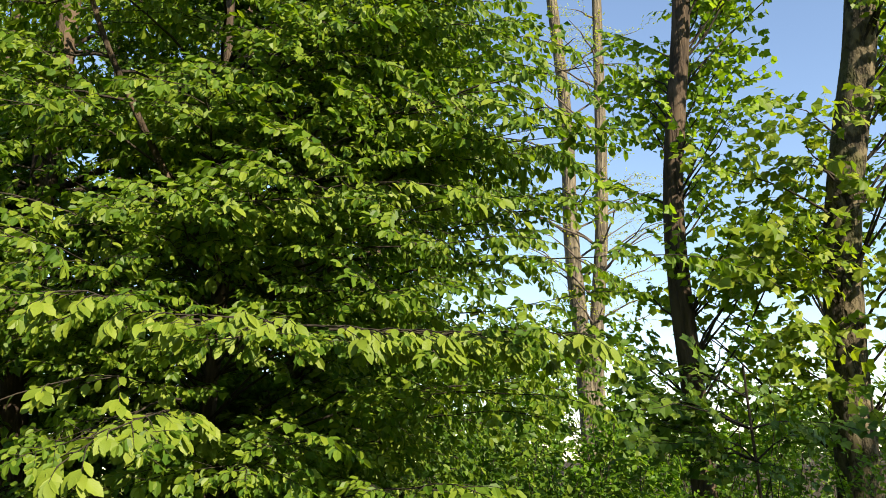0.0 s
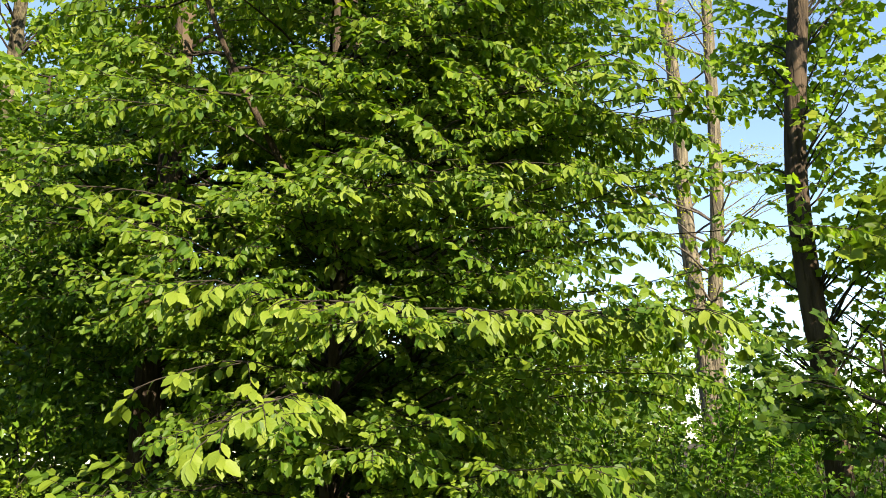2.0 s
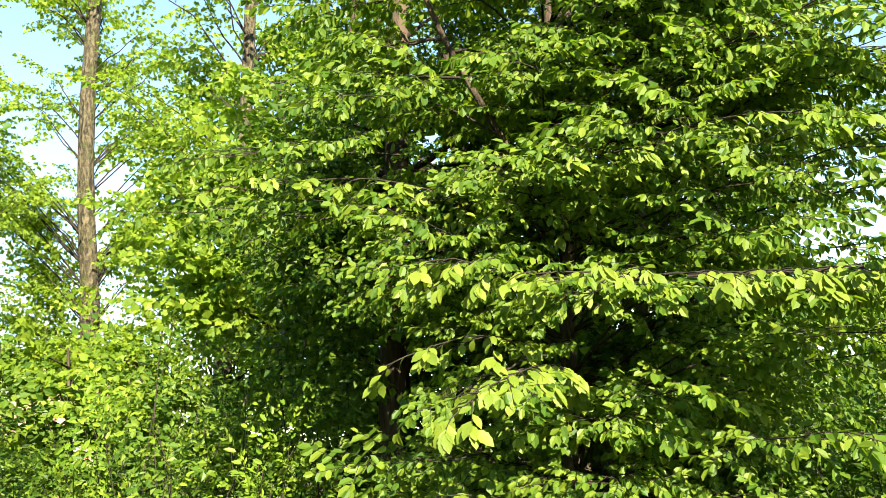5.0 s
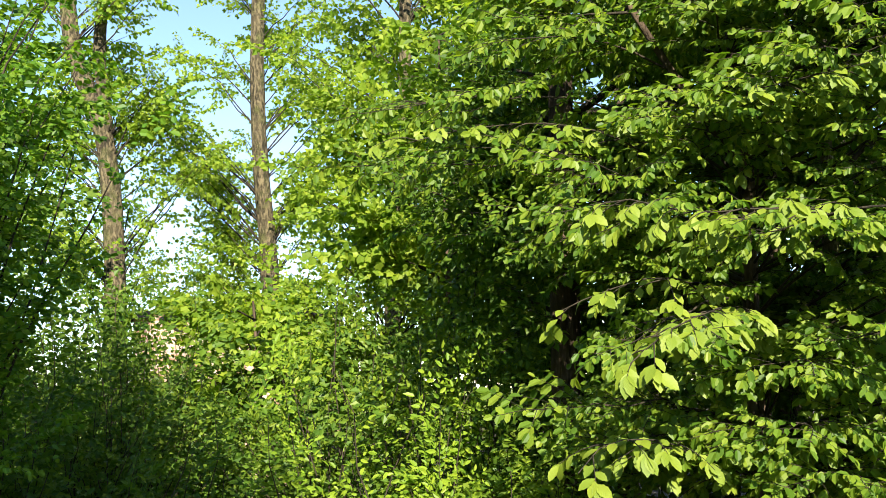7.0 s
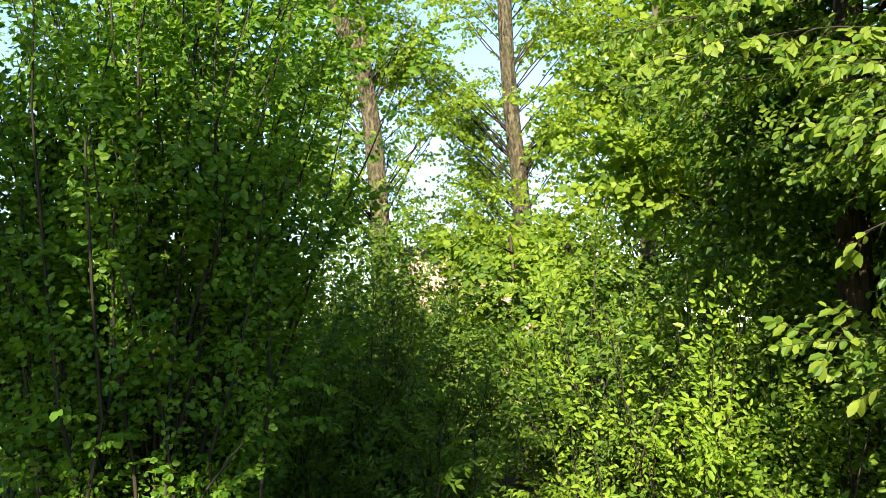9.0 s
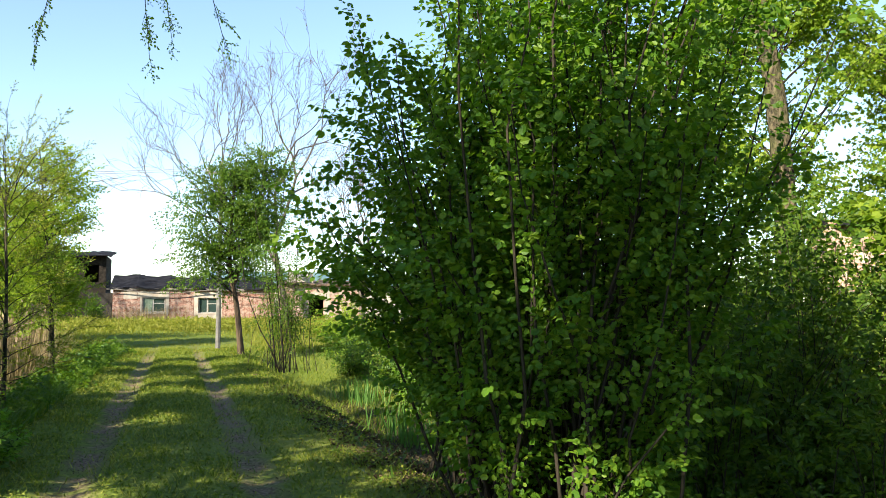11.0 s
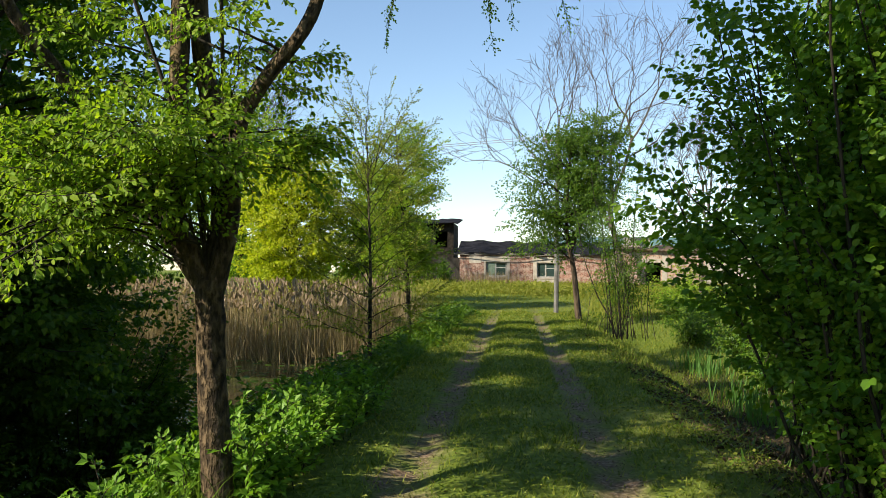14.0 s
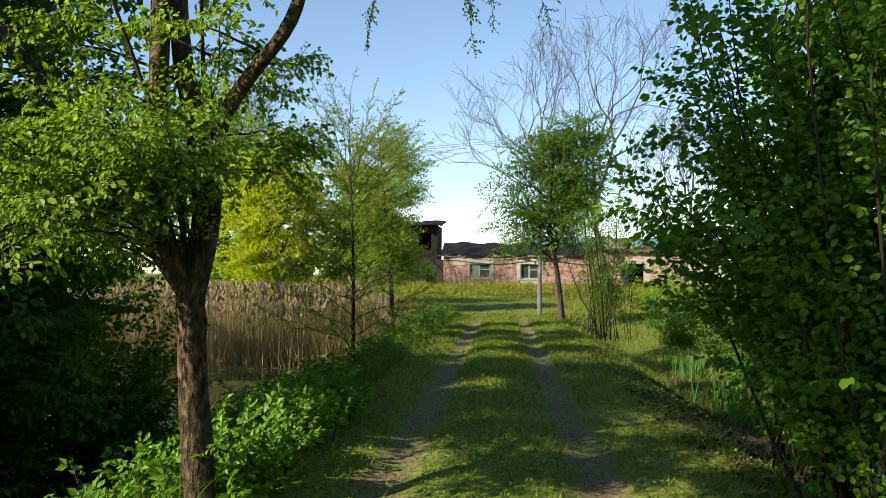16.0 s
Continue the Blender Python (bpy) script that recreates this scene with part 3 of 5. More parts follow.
# two tall maples with thin crowns against the sky
maple_a = Plant(14, "maple_tree", (4.57, 7.33, -0.99), "tall maple with sunlit grey-brown bark and thin young leaves", "tree", "maple", 0.105, M_MAPLE_YOUNG, M_BARK_MAPLE, 0.6, 5, 0.2, 2, 0.8, 38, loose=0.5, tilt=2.0, messy=0.5)
maple_a.stem([(4.55, 7.33, -1.09), (4.57, 7.32, 1.53), (4.71, 7.22, 3.62), (5.16, 6.96, 6.06), (5.47, 6.81, 9.18)], 0.20, 0.15, 18, 1.3)
maple_a.patches(10, 2.8, 7.6, 2.0, 4, (0.8, 0.7, 0.4), r_limb=0.016)
maple_a.crown((3.75, 6.6, 3.3), (0.75, 0.5, 0.45), 7, 0.2, 0.016)
maple_a.crown((3.9, 6.4, 2.2), (0.6, 0.4, 0.45), 5, 0.2, 0.014)
maple_a.crown((3.6, 6.7, 4.3), (0.7, 0.5, 0.4), 4, 0.2, 0.016)
maple_a.done()
maple_b = Plant(15, "maple_tree", (3.30, 7.92, -0.98), "tall slender maple with dark mossy bark and sparse leaves", "tree", "maple", 0.095, M_FRESH, M_BARK, 0.6, 5, 0.2, 2, 0.8, 38, loose=0.5, tilt=2.0, messy=0.5)
maple_b.stem([(3.30, 7.97, -1.07), (3.30, 7.93, 1.67), (3.26, 7.88, 3.98), (3.57, 7.81, 6.46), (3.78, 7.81, 9.08)], 0.13, 0.09, 14, 1.2)
maple_b.patches(15, 2.4, 8.0, 1.6, 4, (0.7, 0.6, 0.4), r_limb=0.014)
maple_b.done()
sap_m = Plant(16, "maple_sapling", (2.57, 5.08, -0.86), "small maple sapling with yellow-green leaves among the bushes", "sapling", "maple", 0.065, M_BUSH, M_BARK, 0.4, 4, 0.15, 2, 0.6, 16, loose=0.45, tilt=4.0)
sap_m.stem([(2.57, 5.08, -0.95), (2.60, 5.08, 0.71), (2.54, 4.99, 2.05)], 0.02, 0.008, 8, 1.0)
sap_m.crown((2.44, 4.79, 1.76), (0.75, 0.38, 0.42), 12, 0.3, 0.008)
sap_m.done()

# pale twin-stemmed poplar behind, nearly bare
poplar = Plant(17, "poplar_tree", (5.40, 20.83, -0.93), "pale twin-stemmed poplar with bare twigs in the sun", "tree", "small", 0.07, M_WILLOW, M_BARK_PALE, 0.9, 4, 0.1, 4, 1.6, 20, twig_m=M_TWIG_GREY)
poplar.stem([(5.40, 20.83, -1.03), (5.35, 20.86, 3.73), (5.24, 20.87, 7.19), (5.32, 20.83, 10.78), (5.09, 20.84, 15.40)], 0.26, 0.14)
poplar.stem([(5.59, 20.83, -1.03), (5.63, 20.83, 3.73), (6.04, 20.64, 7.65), (6.34, 20.59, 13.07), (6.47, 20.55, 16.31)], 0.22, 0.12)
poplar.crown((5.94, 20.74, 9.04), (2.82, 1.88, 5.64), 46, 0.6, 0.035, lift=0.1)
poplar.done()

# tall maples beyond the ruin
tall = [
    (18, (-15.69, 12.09, -0.66), [(-15.64, 12.14, -0.76), (-15.63, 12.16, 3.86), (-15.82, 11.93, 7.42), (-16.26, 11.35, 9.59), (-16.56, 11.15, 13.04)], 0.27, [(4.0, 9.0, 2.6, 13), (8.0, 13.5, 2.8, 10)]),
    (19, (-13.26, 14.50, -0.73), [(-13.27, 14.50, -0.83), (-13.22, 14.58, 3.79), (-13.40, 14.46, 6.97), (-13.44, 14.41, 9.58), (-13.35, 14.49, 13.82)], 0.24, [(2.6, 8.0, 2.4, 15), (7.5, 13.5, 2.6, 10)]),
    (20, (-8.32, 12.03, -0.74), [(-8.32, 12.03, -0.83), (-8.17, 12.12, 3.88), (-7.94, 12.26, 6.20), (-7.77, 12.28, 10.06)], 0.17, [(2.2, 6.5, 1.8, 14), (6.0, 10.5, 1.9, 11)]),
]
for seed, at, line, r, vols in tall:
    tr = Plant(seed, "maple_tree", at, "tall maple with sunlit bark and airy yellow-green leaves", "tree", "kite_round", 0.12, M_MAPLE, M_BARK_MAPLE, 0.8, 7, 0.22, 4, 0.66, 40, group="tall maples", twiggy=False, loose=0.5, tilt=1.6, messy=0.5)
    tr.stem(line, r, r * 0.6)
    if seed == 18:
        tr.stem([(-15.82, 11.93, 7.33), (-15.84, 11.89, 8.54), (-15.92, 11.79, 9.67), (-15.68, 11.87, 13.00)], 0.17, 0.1, 10, 1.0, "limb")
    for z0, z1, reach, n in vols:
        tr.patches(n, z0, z1, reach)
    tr.done()

for seed, at, c, rr, n, lf in ((24, (-7.6, 7.9, -0.75), (-7.6, 7.8, 1.9), (1.5, 1.2, 1.0), 30, 0.10), (26, (-5.4, 8.9, -0.75), (-5.2, 8.8, 4.2), (1.1, 1.2, 2.4), 32, 0.10), (27, (-4.4, 7.2, -0.8), (-4.2, 7.0, 3.0), (1.1, 1.0, 1.9), 34, 0.085)):
    ym = Plant(seed, "young_maple", at, "young maple with layered yellow-green leaves in the sun", "tree", "maple", lf, M_MAPLE, M_BARK, 0.7, 8, 0.2, 3, 0.55, 40, group="young maples", twiggy=False, messy=0.45)
    ym.stem([at, (at[0] + 0.05, at[1], c[2] - rr[2]), (c[0], c[1], c[2] + rr[2] * 0.8)], 0.05, 0.015, 8)
    ym.crown(c, rr, n, 0.35, 0.014)
    ym.done()

# slim stem behind the hazel and a dark sapling
slim = Plant(21, "maple_tree", (-10.65, 5.29, -0.78), "slim maple stem standing behind the hazel", "tree", "maple", 0.12, M_WOOD_LEAF, M_BARK_MAPLE, 0.8, 7, 0.14, 3, 0.65, 26)
slim.stem([(-10.65, 5.29, -0.87), (-10.65, 5.34, 1.86), (-10.70, 5.24, 5.34), (-10.75, 5.28, 8.42)], 0.11, 0.07)
slim.crown((-10.59, 5.49, 4.86), (1.79, 1.50, 2.63), 46, 0.4)
slim.done()

# hazel: many stems from one foot
hazel = Plant(22, "hazel_shrub", (-4.84, 1.55, -0.45), "large many-stemmed hazel shrub with round leaves in shade", "shrub", "hazel", 0.052, M_HAZEL, M_TWIG, 0.40, 12, 0.15, 4, 0.62, 30, twiggy=False, messy=0.4, loose=0.5)
hazel.shrub((-4.8, 1.72, 2.5), (1.35, 1.4, 2.9), 86, 0.014, 0.25, shell=0.35, first=0.28)
for ex, ey, ez in [(-5.6, 0.4, 2.0), (-5.6, 0.55, 2.6), (-5.5, 0.5, 3.2), (-5.5, 0.6, 2.9), (-5.1, 0.75, 3.8), (-5.8, 0.7, 2.4), (-5.6, 0.7, 3.0), (-5.9, 0.35, 2.1), (-5.6, 1.1, 1.35), (-5.5, 1.35, 1.1), (-5.9, 1.35, 1.5), (-5.2, 1.3, 0.9), (-5.3, 1.3, 1.7), (-6.1, 0.85, 1.9)]:
    hazel.limb((-4.85 - 0.2, 1.45, -0.4), (ex, ey, ez), 0.014, 0.12, 11, 0.3)
for ex, ey, ez in [(-5.95, 0.32, 2.1), (-5.95, 0.28, 1.95), (-5.95, 0.55, 1.6), (-5.9, 0.6, 1.9), (-5.7, 0.6, 2.3), (-5.8, 0.5, 1.75)]:
    hazel.limb((-5.05, 1.4, 0.2), (ex, ey, ez), 0.007, 0.10, 12, 0.45)
hazel.shrub((-4.9, 2.0, 3.5), (1.4, 1.2, 1.7), 40, 0.014, 0.25, shell=0.2, first=0.45)
hazel.shrub((-5.2, 1.05, 2.9), (0.7, 0.75, 1.3), 24, 0.012, 0.2, shell=0.2, first=0.4)
hazel.done()
hazel_b = Plant(93, "hazel_shrub", (-8.7, 2.6, -0.75), "tall hazel standing behind the nearer one", "shrub", "kite", 0.075, M_HAZEL, M_TWIG, 0.55, 10, 0.15, 4, 0.6, 34, twiggy=False)
hazel_b.shrub((-8.7, 2.9, 3.2), (1.4, 1.3, 3.6), 58, 0.018, 0.3, shell=0.3)
hazel_b.shrub((-8.6, 2.3, 2.2), (1.3, 1.0, 1.0), 34, 0.014, 0.25, shell=0.3)
hazel_b.done()

BUSHES = [
    # seed, foot, crown centre, radii, stems, leaf
    (31, (-3.6, 4.50), 0.87, (1.1, 1.0, 1.5), 76, 0.07, M_FRESH), (32, (-2.89, 5.07), 1.04, (1.1, 1.0, 1.7), 82, 0.075, M_BUSH), (33, (-7.25, 5.12), 1.08, (1.8, 1.4, 2.0), 150, 0.08, M_BUSH),
    (34, (-1.74, 3.84), 0.19, (0.8, 0.6, 0.9), 40, 0.06, M_ELM), (35, (-1.64, 5.24), 0.74, (1.0, 0.8, 1.5), 70, 0.075, M_BUSH), (36, (-0.25, 5.01), 0.63, (1.0, 0.8, 1.4), 44, 0.075, M_BUSH), (37, (0.93, 5.38), 0.62, (1.0, 0.8, 1.4), 80, 0.075, M_BUSH),
    (38, (1.73, 6.87), 1.0, (1.2, 0.9, 1.7), 90, 0.08, M_HAZEL), (39, (2.97, 6.68), 1.0, (1.2, 0.9, 1.7), 56, 0.08, M_HAZEL), (40, (4.13, 6.39), 0.68, (1.1, 0.9, 1.5), 56, 0.08, M_HAZEL), (41, (5.41, 5.91), 0.57, (1.1, 0.9, 1.4), 50, 0.08, M_HAZEL),
    (42, (-5.04, 6.23), 1.04, (1.5, 1.2, 1.8), 110, 0.085, M_BUSH), (43, (-5.9, 3.5), 0.55, (1.2, 0.8, 1.5), 80, 0.07, M_WOOD_LEAF), (82, (-4.75, 3.65), 0.35, (0.9, 0.7, 1.2), 60, 0.07, M_WOOD_LEAF), (81, (-6.9, 3.4), 0.7, (1.0, 0.8, 1.7), 60, 0.07, M_WOOD_LEAF), (44, (-9.24, 4.02), 0.93, (1.6, 1.3, 1.9), 60, 0.09, M_HAZEL), (45, (-1.9, 3.75), 0.35, (0.75, 0.6, 0.85), 50, 0.062, M_ELM), (23, (-2.6, 4.4), 0.6, (0.7, 0.6, 1.1), 56, 0.07, M_FRESH), (22, (-1.2, 4.5), 0.4, (0.8, 0.5, 1.0), 36, 0.075, M_BUSH),
    (46, (-8.81, 7.50), 1.05, (1.8, 1.5, 2.1), 70, 0.10, M_BUSH), (47, (-6.80, 9.05), 1.01, (1.8, 1.5, 2.2), 70, 0.10, M_BUSH), (48, (-10.80, 9.91), 1.02, (1.9, 1.6, 2.2), 64, 0.11, M_MAPLE), (49, (-4.25, 8.19), 1.01, (1.6, 1.3, 2.2), 100, 0.10, M_BUSH),
    (54, (2.4, 14.2), 1.4, (1.9, 1.3, 1.9), 110, 0.15, M_BUSH), (80, (0.2, 15.2), 1.4, (1.9, 1.3, 2.0), 100, 0.15, M_BUSH), (55, (4.9, 13.6), 1.5, (1.9, 1.3, 1.9), 44, 0.14, M_MAPLE), (56, (7.2, 13.0), 1.5, (1.9, 1.3, 1.9), 44, 0.14, M_BUSH), (57, (9.3, 12.4), 1.4, (1.8, 1.3, 1.9), 40, 0.14, M_BUSH), (58, (-9.4, 11.2), 1.2, (1.7, 1.3, 2.0), 44, 0.13, M_BUSH), (59, (-12.0, 11.0), 0.9, (1.5, 1.2, 1.6), 40, 0.12, M_MAPLE),
    (97, (-33.0, 6.0), 0.45, (2.4, 1.9, 0.8), 46, 0.12, M_FRESH), (98, (-38.5, 7.2), 0.6, (2.6, 2.0, 0.9), 46, 0.14, M_FRESH), (83, (-57.6, -5.6), 1.5, (1.2, 1.0, 1.4), 40, 0.15, M_WOOD_LEAF), (99, (-43.0, 7.6), 0.9, (2.4, 2.0, 1.3), 46, 0.15, M_MAPLE), (89, (-19.5, 5.2), 0.4, (1.6, 1.2, 1.3), 44, 0.10, M_HAZEL),
    (85, (-0.6, 6.6), 0.9, (1.3, 0.8, 1.6), 50, 0.09, M_BUSH), (86, (0.9, 6.9), 0.9, (1.2, 0.8, 1.6), 50, 0.09, M_BUSH), (90, (-15.2, 8.6), 1.5, (2.0, 1.6, 2.2), 44, 0.14, M_BUSH),
    (201, (-8.6, 5.8), 1.5, (1.5, 1.2, 1.9), 130, 0.085, M_WOOD_LEAF), (202, (-10.2, 7.2), 1.6, (1.6, 1.3, 2.0), 130, 0.09, M_WOOD_LEAF), (203, (-7.4, 6.6), 1.2, (1.3, 1.0, 1.6), 60, 0.085, M_BUSH), (204, (2.3, 7.9), 1.0, (1.2, 0.9, 1.7), 70, 0.07, M_WOOD_LEAF), (205, (3.9, 8.3), 1.0, (1.3, 0.9, 1.6), 70, 0.07, M_WOOD_LEAF), (206, (-12.0, 8.2), 1.6, (1.6, 1.3, 2.0), 60, 0.1, M_BUSH),
    (207, (-17.0, 5.6), -0.1, (1.4, 1.0, 1.0), 70, 0.09, M_WOOD_LEAF), (208, (-20.5, 5.4), 0.0, (1.5, 1.0, 1.0), 70, 0.10, M_WOOD_LEAF), (209, (-24.0, 5.6), 0.1, (1.6, 1.0, 1.0), 70, 0.11, M_WOOD_LEAF), (210, (-13.8, 5.6), 0.0, (1.3, 0.9, 1.2), 70, 0.09, M_WOOD_LEAF), (211, (-28.0, 5.0), 0.1, (1.6, 1.0, 0.8), 50, 0.12, M_BUSH),
    (50, (3.71, 9.97), 0.74, (1.8, 1.4, 2.0), 60, 0.10, M_HAZEL), (28, (6.71, 9.10), 0.73, (1.9, 1.4, 2.0), 60, 0.10, M_HAZEL), (29, (1.30, 8.87), 0.77, (1.6, 1.2, 2.0), 90, 0.10, M_HAZEL), (30, (-13.11, 6.48), 1.11, (2.0, 1.6, 2.2), 60, 0.11, M_HAZEL),
]
for seed, (bx, by), cz, rr, n, lf, mat in BUSHES:
    lab = "bright green bush in the rough meadow" if bx < -25 else "leafy green undergrowth bush at the wood's edge"
    b = Plant(seed, "bush", (bx, by, float(height(bx, by))), lab, "bush", "pointed" if by < 4.6 and bx > -5 else "kite", lf * (0.9 if n < 80 else 1.05), mat, M_TWIG, 0.42, 8, 0.22, 3, 0.5, 38, group="undergrowth bushes", twiggy=False, messy=0.35, tilt=1.8)
    b.shrub((bx, by, cz), rr, int(n * 0.52), 0.010, 0.2)
    b.done()

# trees deeper in the wood, three grown and then repeated
deep = []
for seed in (51, 52, 53):
    g = np.random.default_rng(seed)
    d = Plant(seed, "woodland_tree", (0, 0, 0), "leafy deciduous tree deeper in the wood", "tree", "kite", 0.15, M_WOOD_LEAF, M_BARK, 0.95, 8, 0.22, 4, 0.6, 34, group="woodland trees", twiggy=False)
    d.stem([(0, 0, -0.3), (0.1, 0, 3), (g.uniform(-0.4, 0.4), 0.1, 7), (g.uniform(-0.6, 0.6), 0, 11)], 0.16, 0.07)
    d.crown((0, 0, 6.2), (2.3, 2.3, 5.2), 30, 0.55, 0.03)
    deep.append(d.done())
DEEP = [(-3.2, 9.1), (-1.3, 8.5), (-0.1, 9.8), (-5.0, 10.6), (-2.2, 12.1), (-0.2, 13.0), (-7.9, 16.5), (-6.0, 14.6), (-3.5, 16.1), (7.6, 8.3), (9.6, 10.6)]
for i, (x, y) in enumerate(DEEP):
    m = pose(x, y, float(height(x, y)), 0, 0, 77 * i) @ Matrix.Scale(0.85 + 0.3 * ((i * 37) % 10) / 10, 4)
    if i < 3:
        deep[i].matrix_basis = m
    else:
        c = copy_thing(deep[i % 3], pose(x, y, float(height(x, y)), 0, 0, 77 * i))

far_round = Plant(92, "willow_tree", (6.2, 37.0, -0.6), "rounded yellow-green tree seen beyond the wood", "tree", "kite", 0.2, M_MAPLE, M_BARK_MAPLE, 1.1, 8, 0.15, 4, 0.65, 30, twiggy=False)
far_round.stem([(6.2, 37.0, -0.8), (6.2, 37.0, 2.5), (6.2, 37.0, 6.0)], 0.2, 0.06)
far_round.crown((6.2, 37.0, 4.6), (3.4, 3.0, 3.0), 70, 0.4, 0.03)
far_round.done()

# ---- trees over the track and pond ----
tree_a = Plant(61, "field_maple_tree", (-5.74, -2.44, -0.12), "forked tree with cracked bark and bright spring leaves beside the track", "tree", "small", 0.044, M_FRESH, M_BARK_A, 0.36, 9, 0.2, 4, 0.6, 36, loose=0.5, tilt=2.2, messy=0.6)
tree_a.stem([(-5.74, -2.42, -0.21), (-5.75, -2.44, 0.17), (-5.76, -2.50, 0.93), (-5.73, -2.51, 1.45)], 0.097, 0.088, 16, 1.2, rough=0.07)
tree_a.stem([(-5.73, -2.51, 1.35), (-5.69, -2.62, 1.63), (-5.66, -2.71, 1.82), (-5.66, -2.71, 2.53), (-5.67, -2.73, 4.04), (-5.63, -2.84, 5.74)], 0.07, 0.045, 12, 1.0, "limb")
tree_a.stem([(-5.73, -2.49, 1.35), (-5.76, -2.43, 1.78), (-5.80, -2.52, 2.44), (-5.77, -2.64, 3.29), (-5.73, -2.65, 5.74)], 0.075, 0.045, 12, 1.0, "limb")
tree_a.stem([(-5.74, -2.52, 1.35), (-5.95, -2.95, 1.85), (-6.2, -3.4, 2.4), (-6.12, -3.75, 2.85), (-5.9, -3.96, 3.2), (-5.7, -4.2, 3.8)], 0.06, 0.04, 12, 1.0, "limb")
tree_a.stem([(-5.73, -2.47, 1.40), (-5.71, -2.38, 1.78), (-5.69, -2.33, 2.39), (-5.66, -2.14, 2.72), (-5.64, -1.86, 3.10), (-5.61, -1.68, 3.76)], 0.06, 0.035, 12, 1.0, "limb")
tree_a.crown((-5.15, -2.8, 2.15), (0.5, 0.75, 0.45), 28, 0.15, 0.010, first=0.5)
tree_a.crown((-6.05, -2.05, 2.5), (0.3, 0.18, 0.4), 6, 0.15, 0.008, stem=4, first=0.5)
tree_a.crown((-4.6, -3.0, 1.75), (0.5, 0.4, 0.35), 4, 0.1, 0.01)
tree_a.crown((-5.9, -2.8, 3.2), (0.9, 0.9, 0.8), 14, 0.3, 0.012, first=0.5)
tree_a.crown((-6.3, -3.6, 2.3), (0.6, 0.5, 0.6), 14, 0.3, 0.010, first=0.4)
for e in ((-4.1, -3.15, 1.2), (-4.0, -3.0, 1.35), (-4.3, -3.3, 1.45)):
    tree_a.limb((-5.6, -2.7, 1.9), e, 0.012, 0.22, 10, 0.35)
tree_a.crown((-5.74, -3.1, 4.6), (1.6, 1.2, 1.0), 11, 0.4, 0.02)
# an overhanging limb whose sprigs hang into view
tree_a.limb((-5.61, -1.70, 3.7), (-4.7, -0.8, 4.2), 0.02, 0.1, 0)
for ey, ez in ((-1.21, 2.72), (-0.72, 2.68), (-0.62, 2.78), (-0.36, 2.74)):
    tree_a.limb((-4.8, -0.9, 4.15), (-4.58, ey, ez), 0.006, 0.04, 6, 0.72, (15, 50), 0.36)
tree_a.done()

tree_b = Plant(62, "field_maple_tree", (-7.9, -5.7, -1.0), "dark leaning tree over the pond edge", "tree", "kite_round", 0.075, M_WOOD_LEAF, M_BARK, 0.55, 9, 0.18, 4, 0.5, 34, twiggy=False)
tree_b.stem([(-7.9, -5.7, -1.2), (-7.8, -5.6, 1.2), (-7.3, -5.3, 2.6), (-6.6, -5.0, 4.4)], 0.10, 0.05, 12)
tree_b.crown((-6.5, -4.5, 3.7), (1.7, 1.2, 1.6), 28, 0.3)
tree_b.crown((-7.9, -5.1, 1.2), (1.5, 1.2, 1.5), 50, 0.1)
tree_b.done()
for seed, at, c, rr, n in ((63, (-9.7, -7.2, -1.2), (-9.7, -6.8, 2.2), (2.5, 2.3, 3.4), 80), (64, (-15.0, -16.0, -1.3), (-15.0, -15.6, 3.4), (2.6, 2.6, 4.4), 60), (66, (-7.6, -6.6, -1.2), (-7.6, -6.4, 1.4), (1.6, 1.5, 2.6), 60), (69, (-12.6, -8.4, -1.2), (-12.6, -8.2, 1.8), (1.8, 1.5, 2.7), 56)):
    d = Plant(seed, "alder_tree", at, "dense dark tree standing by the pond", "tree", "kite_round", 0.13, M_WOOD_LEAF, M_BARK, 0.75, 8, 0.2, 4, 0.6, 34, twiggy=False)
    d.stem([(at[0], at[1], -1.4), (at[0] + 0.1, at[1] + 0.2, 2.5), (at[0], at[1], 6.5)], 0.14, 0.05)
    d.crown(c, rr, n, 0.3)
    d.done()

for seed, at, c, rr, n in ((94, (-8.8, -5.0), (-8.8, -5.0, 0.5), (1.4, 1.2, 1.5), 60), (95, (-6.4, -5.4), (-6.4, -5.4, 0.3), (1.3, 1.1, 1.5), 56), (96, (-5.2, -5.6), (-5.2, -5.6, 0.6), (1.2, 1.0, 1.8), 50), (105, (-9.6, -4.7), (-9.6, -4.7, -0.1), (1.0, 0.5, 0.8), 60)):
    sb = Plant(seed, "bush", (*at, -1.25), "dense dark bush on the shaded pond edge", "bush", "kite", 0.07, M_WOOD_LEAF, M_TWIG, 0.5, 8, 0.18, 3, 0.55, 34, group="pond bushes", twiggy=False)
    sb.shrub(c, rr, n, 0.012, 0.25)
    sb.done()

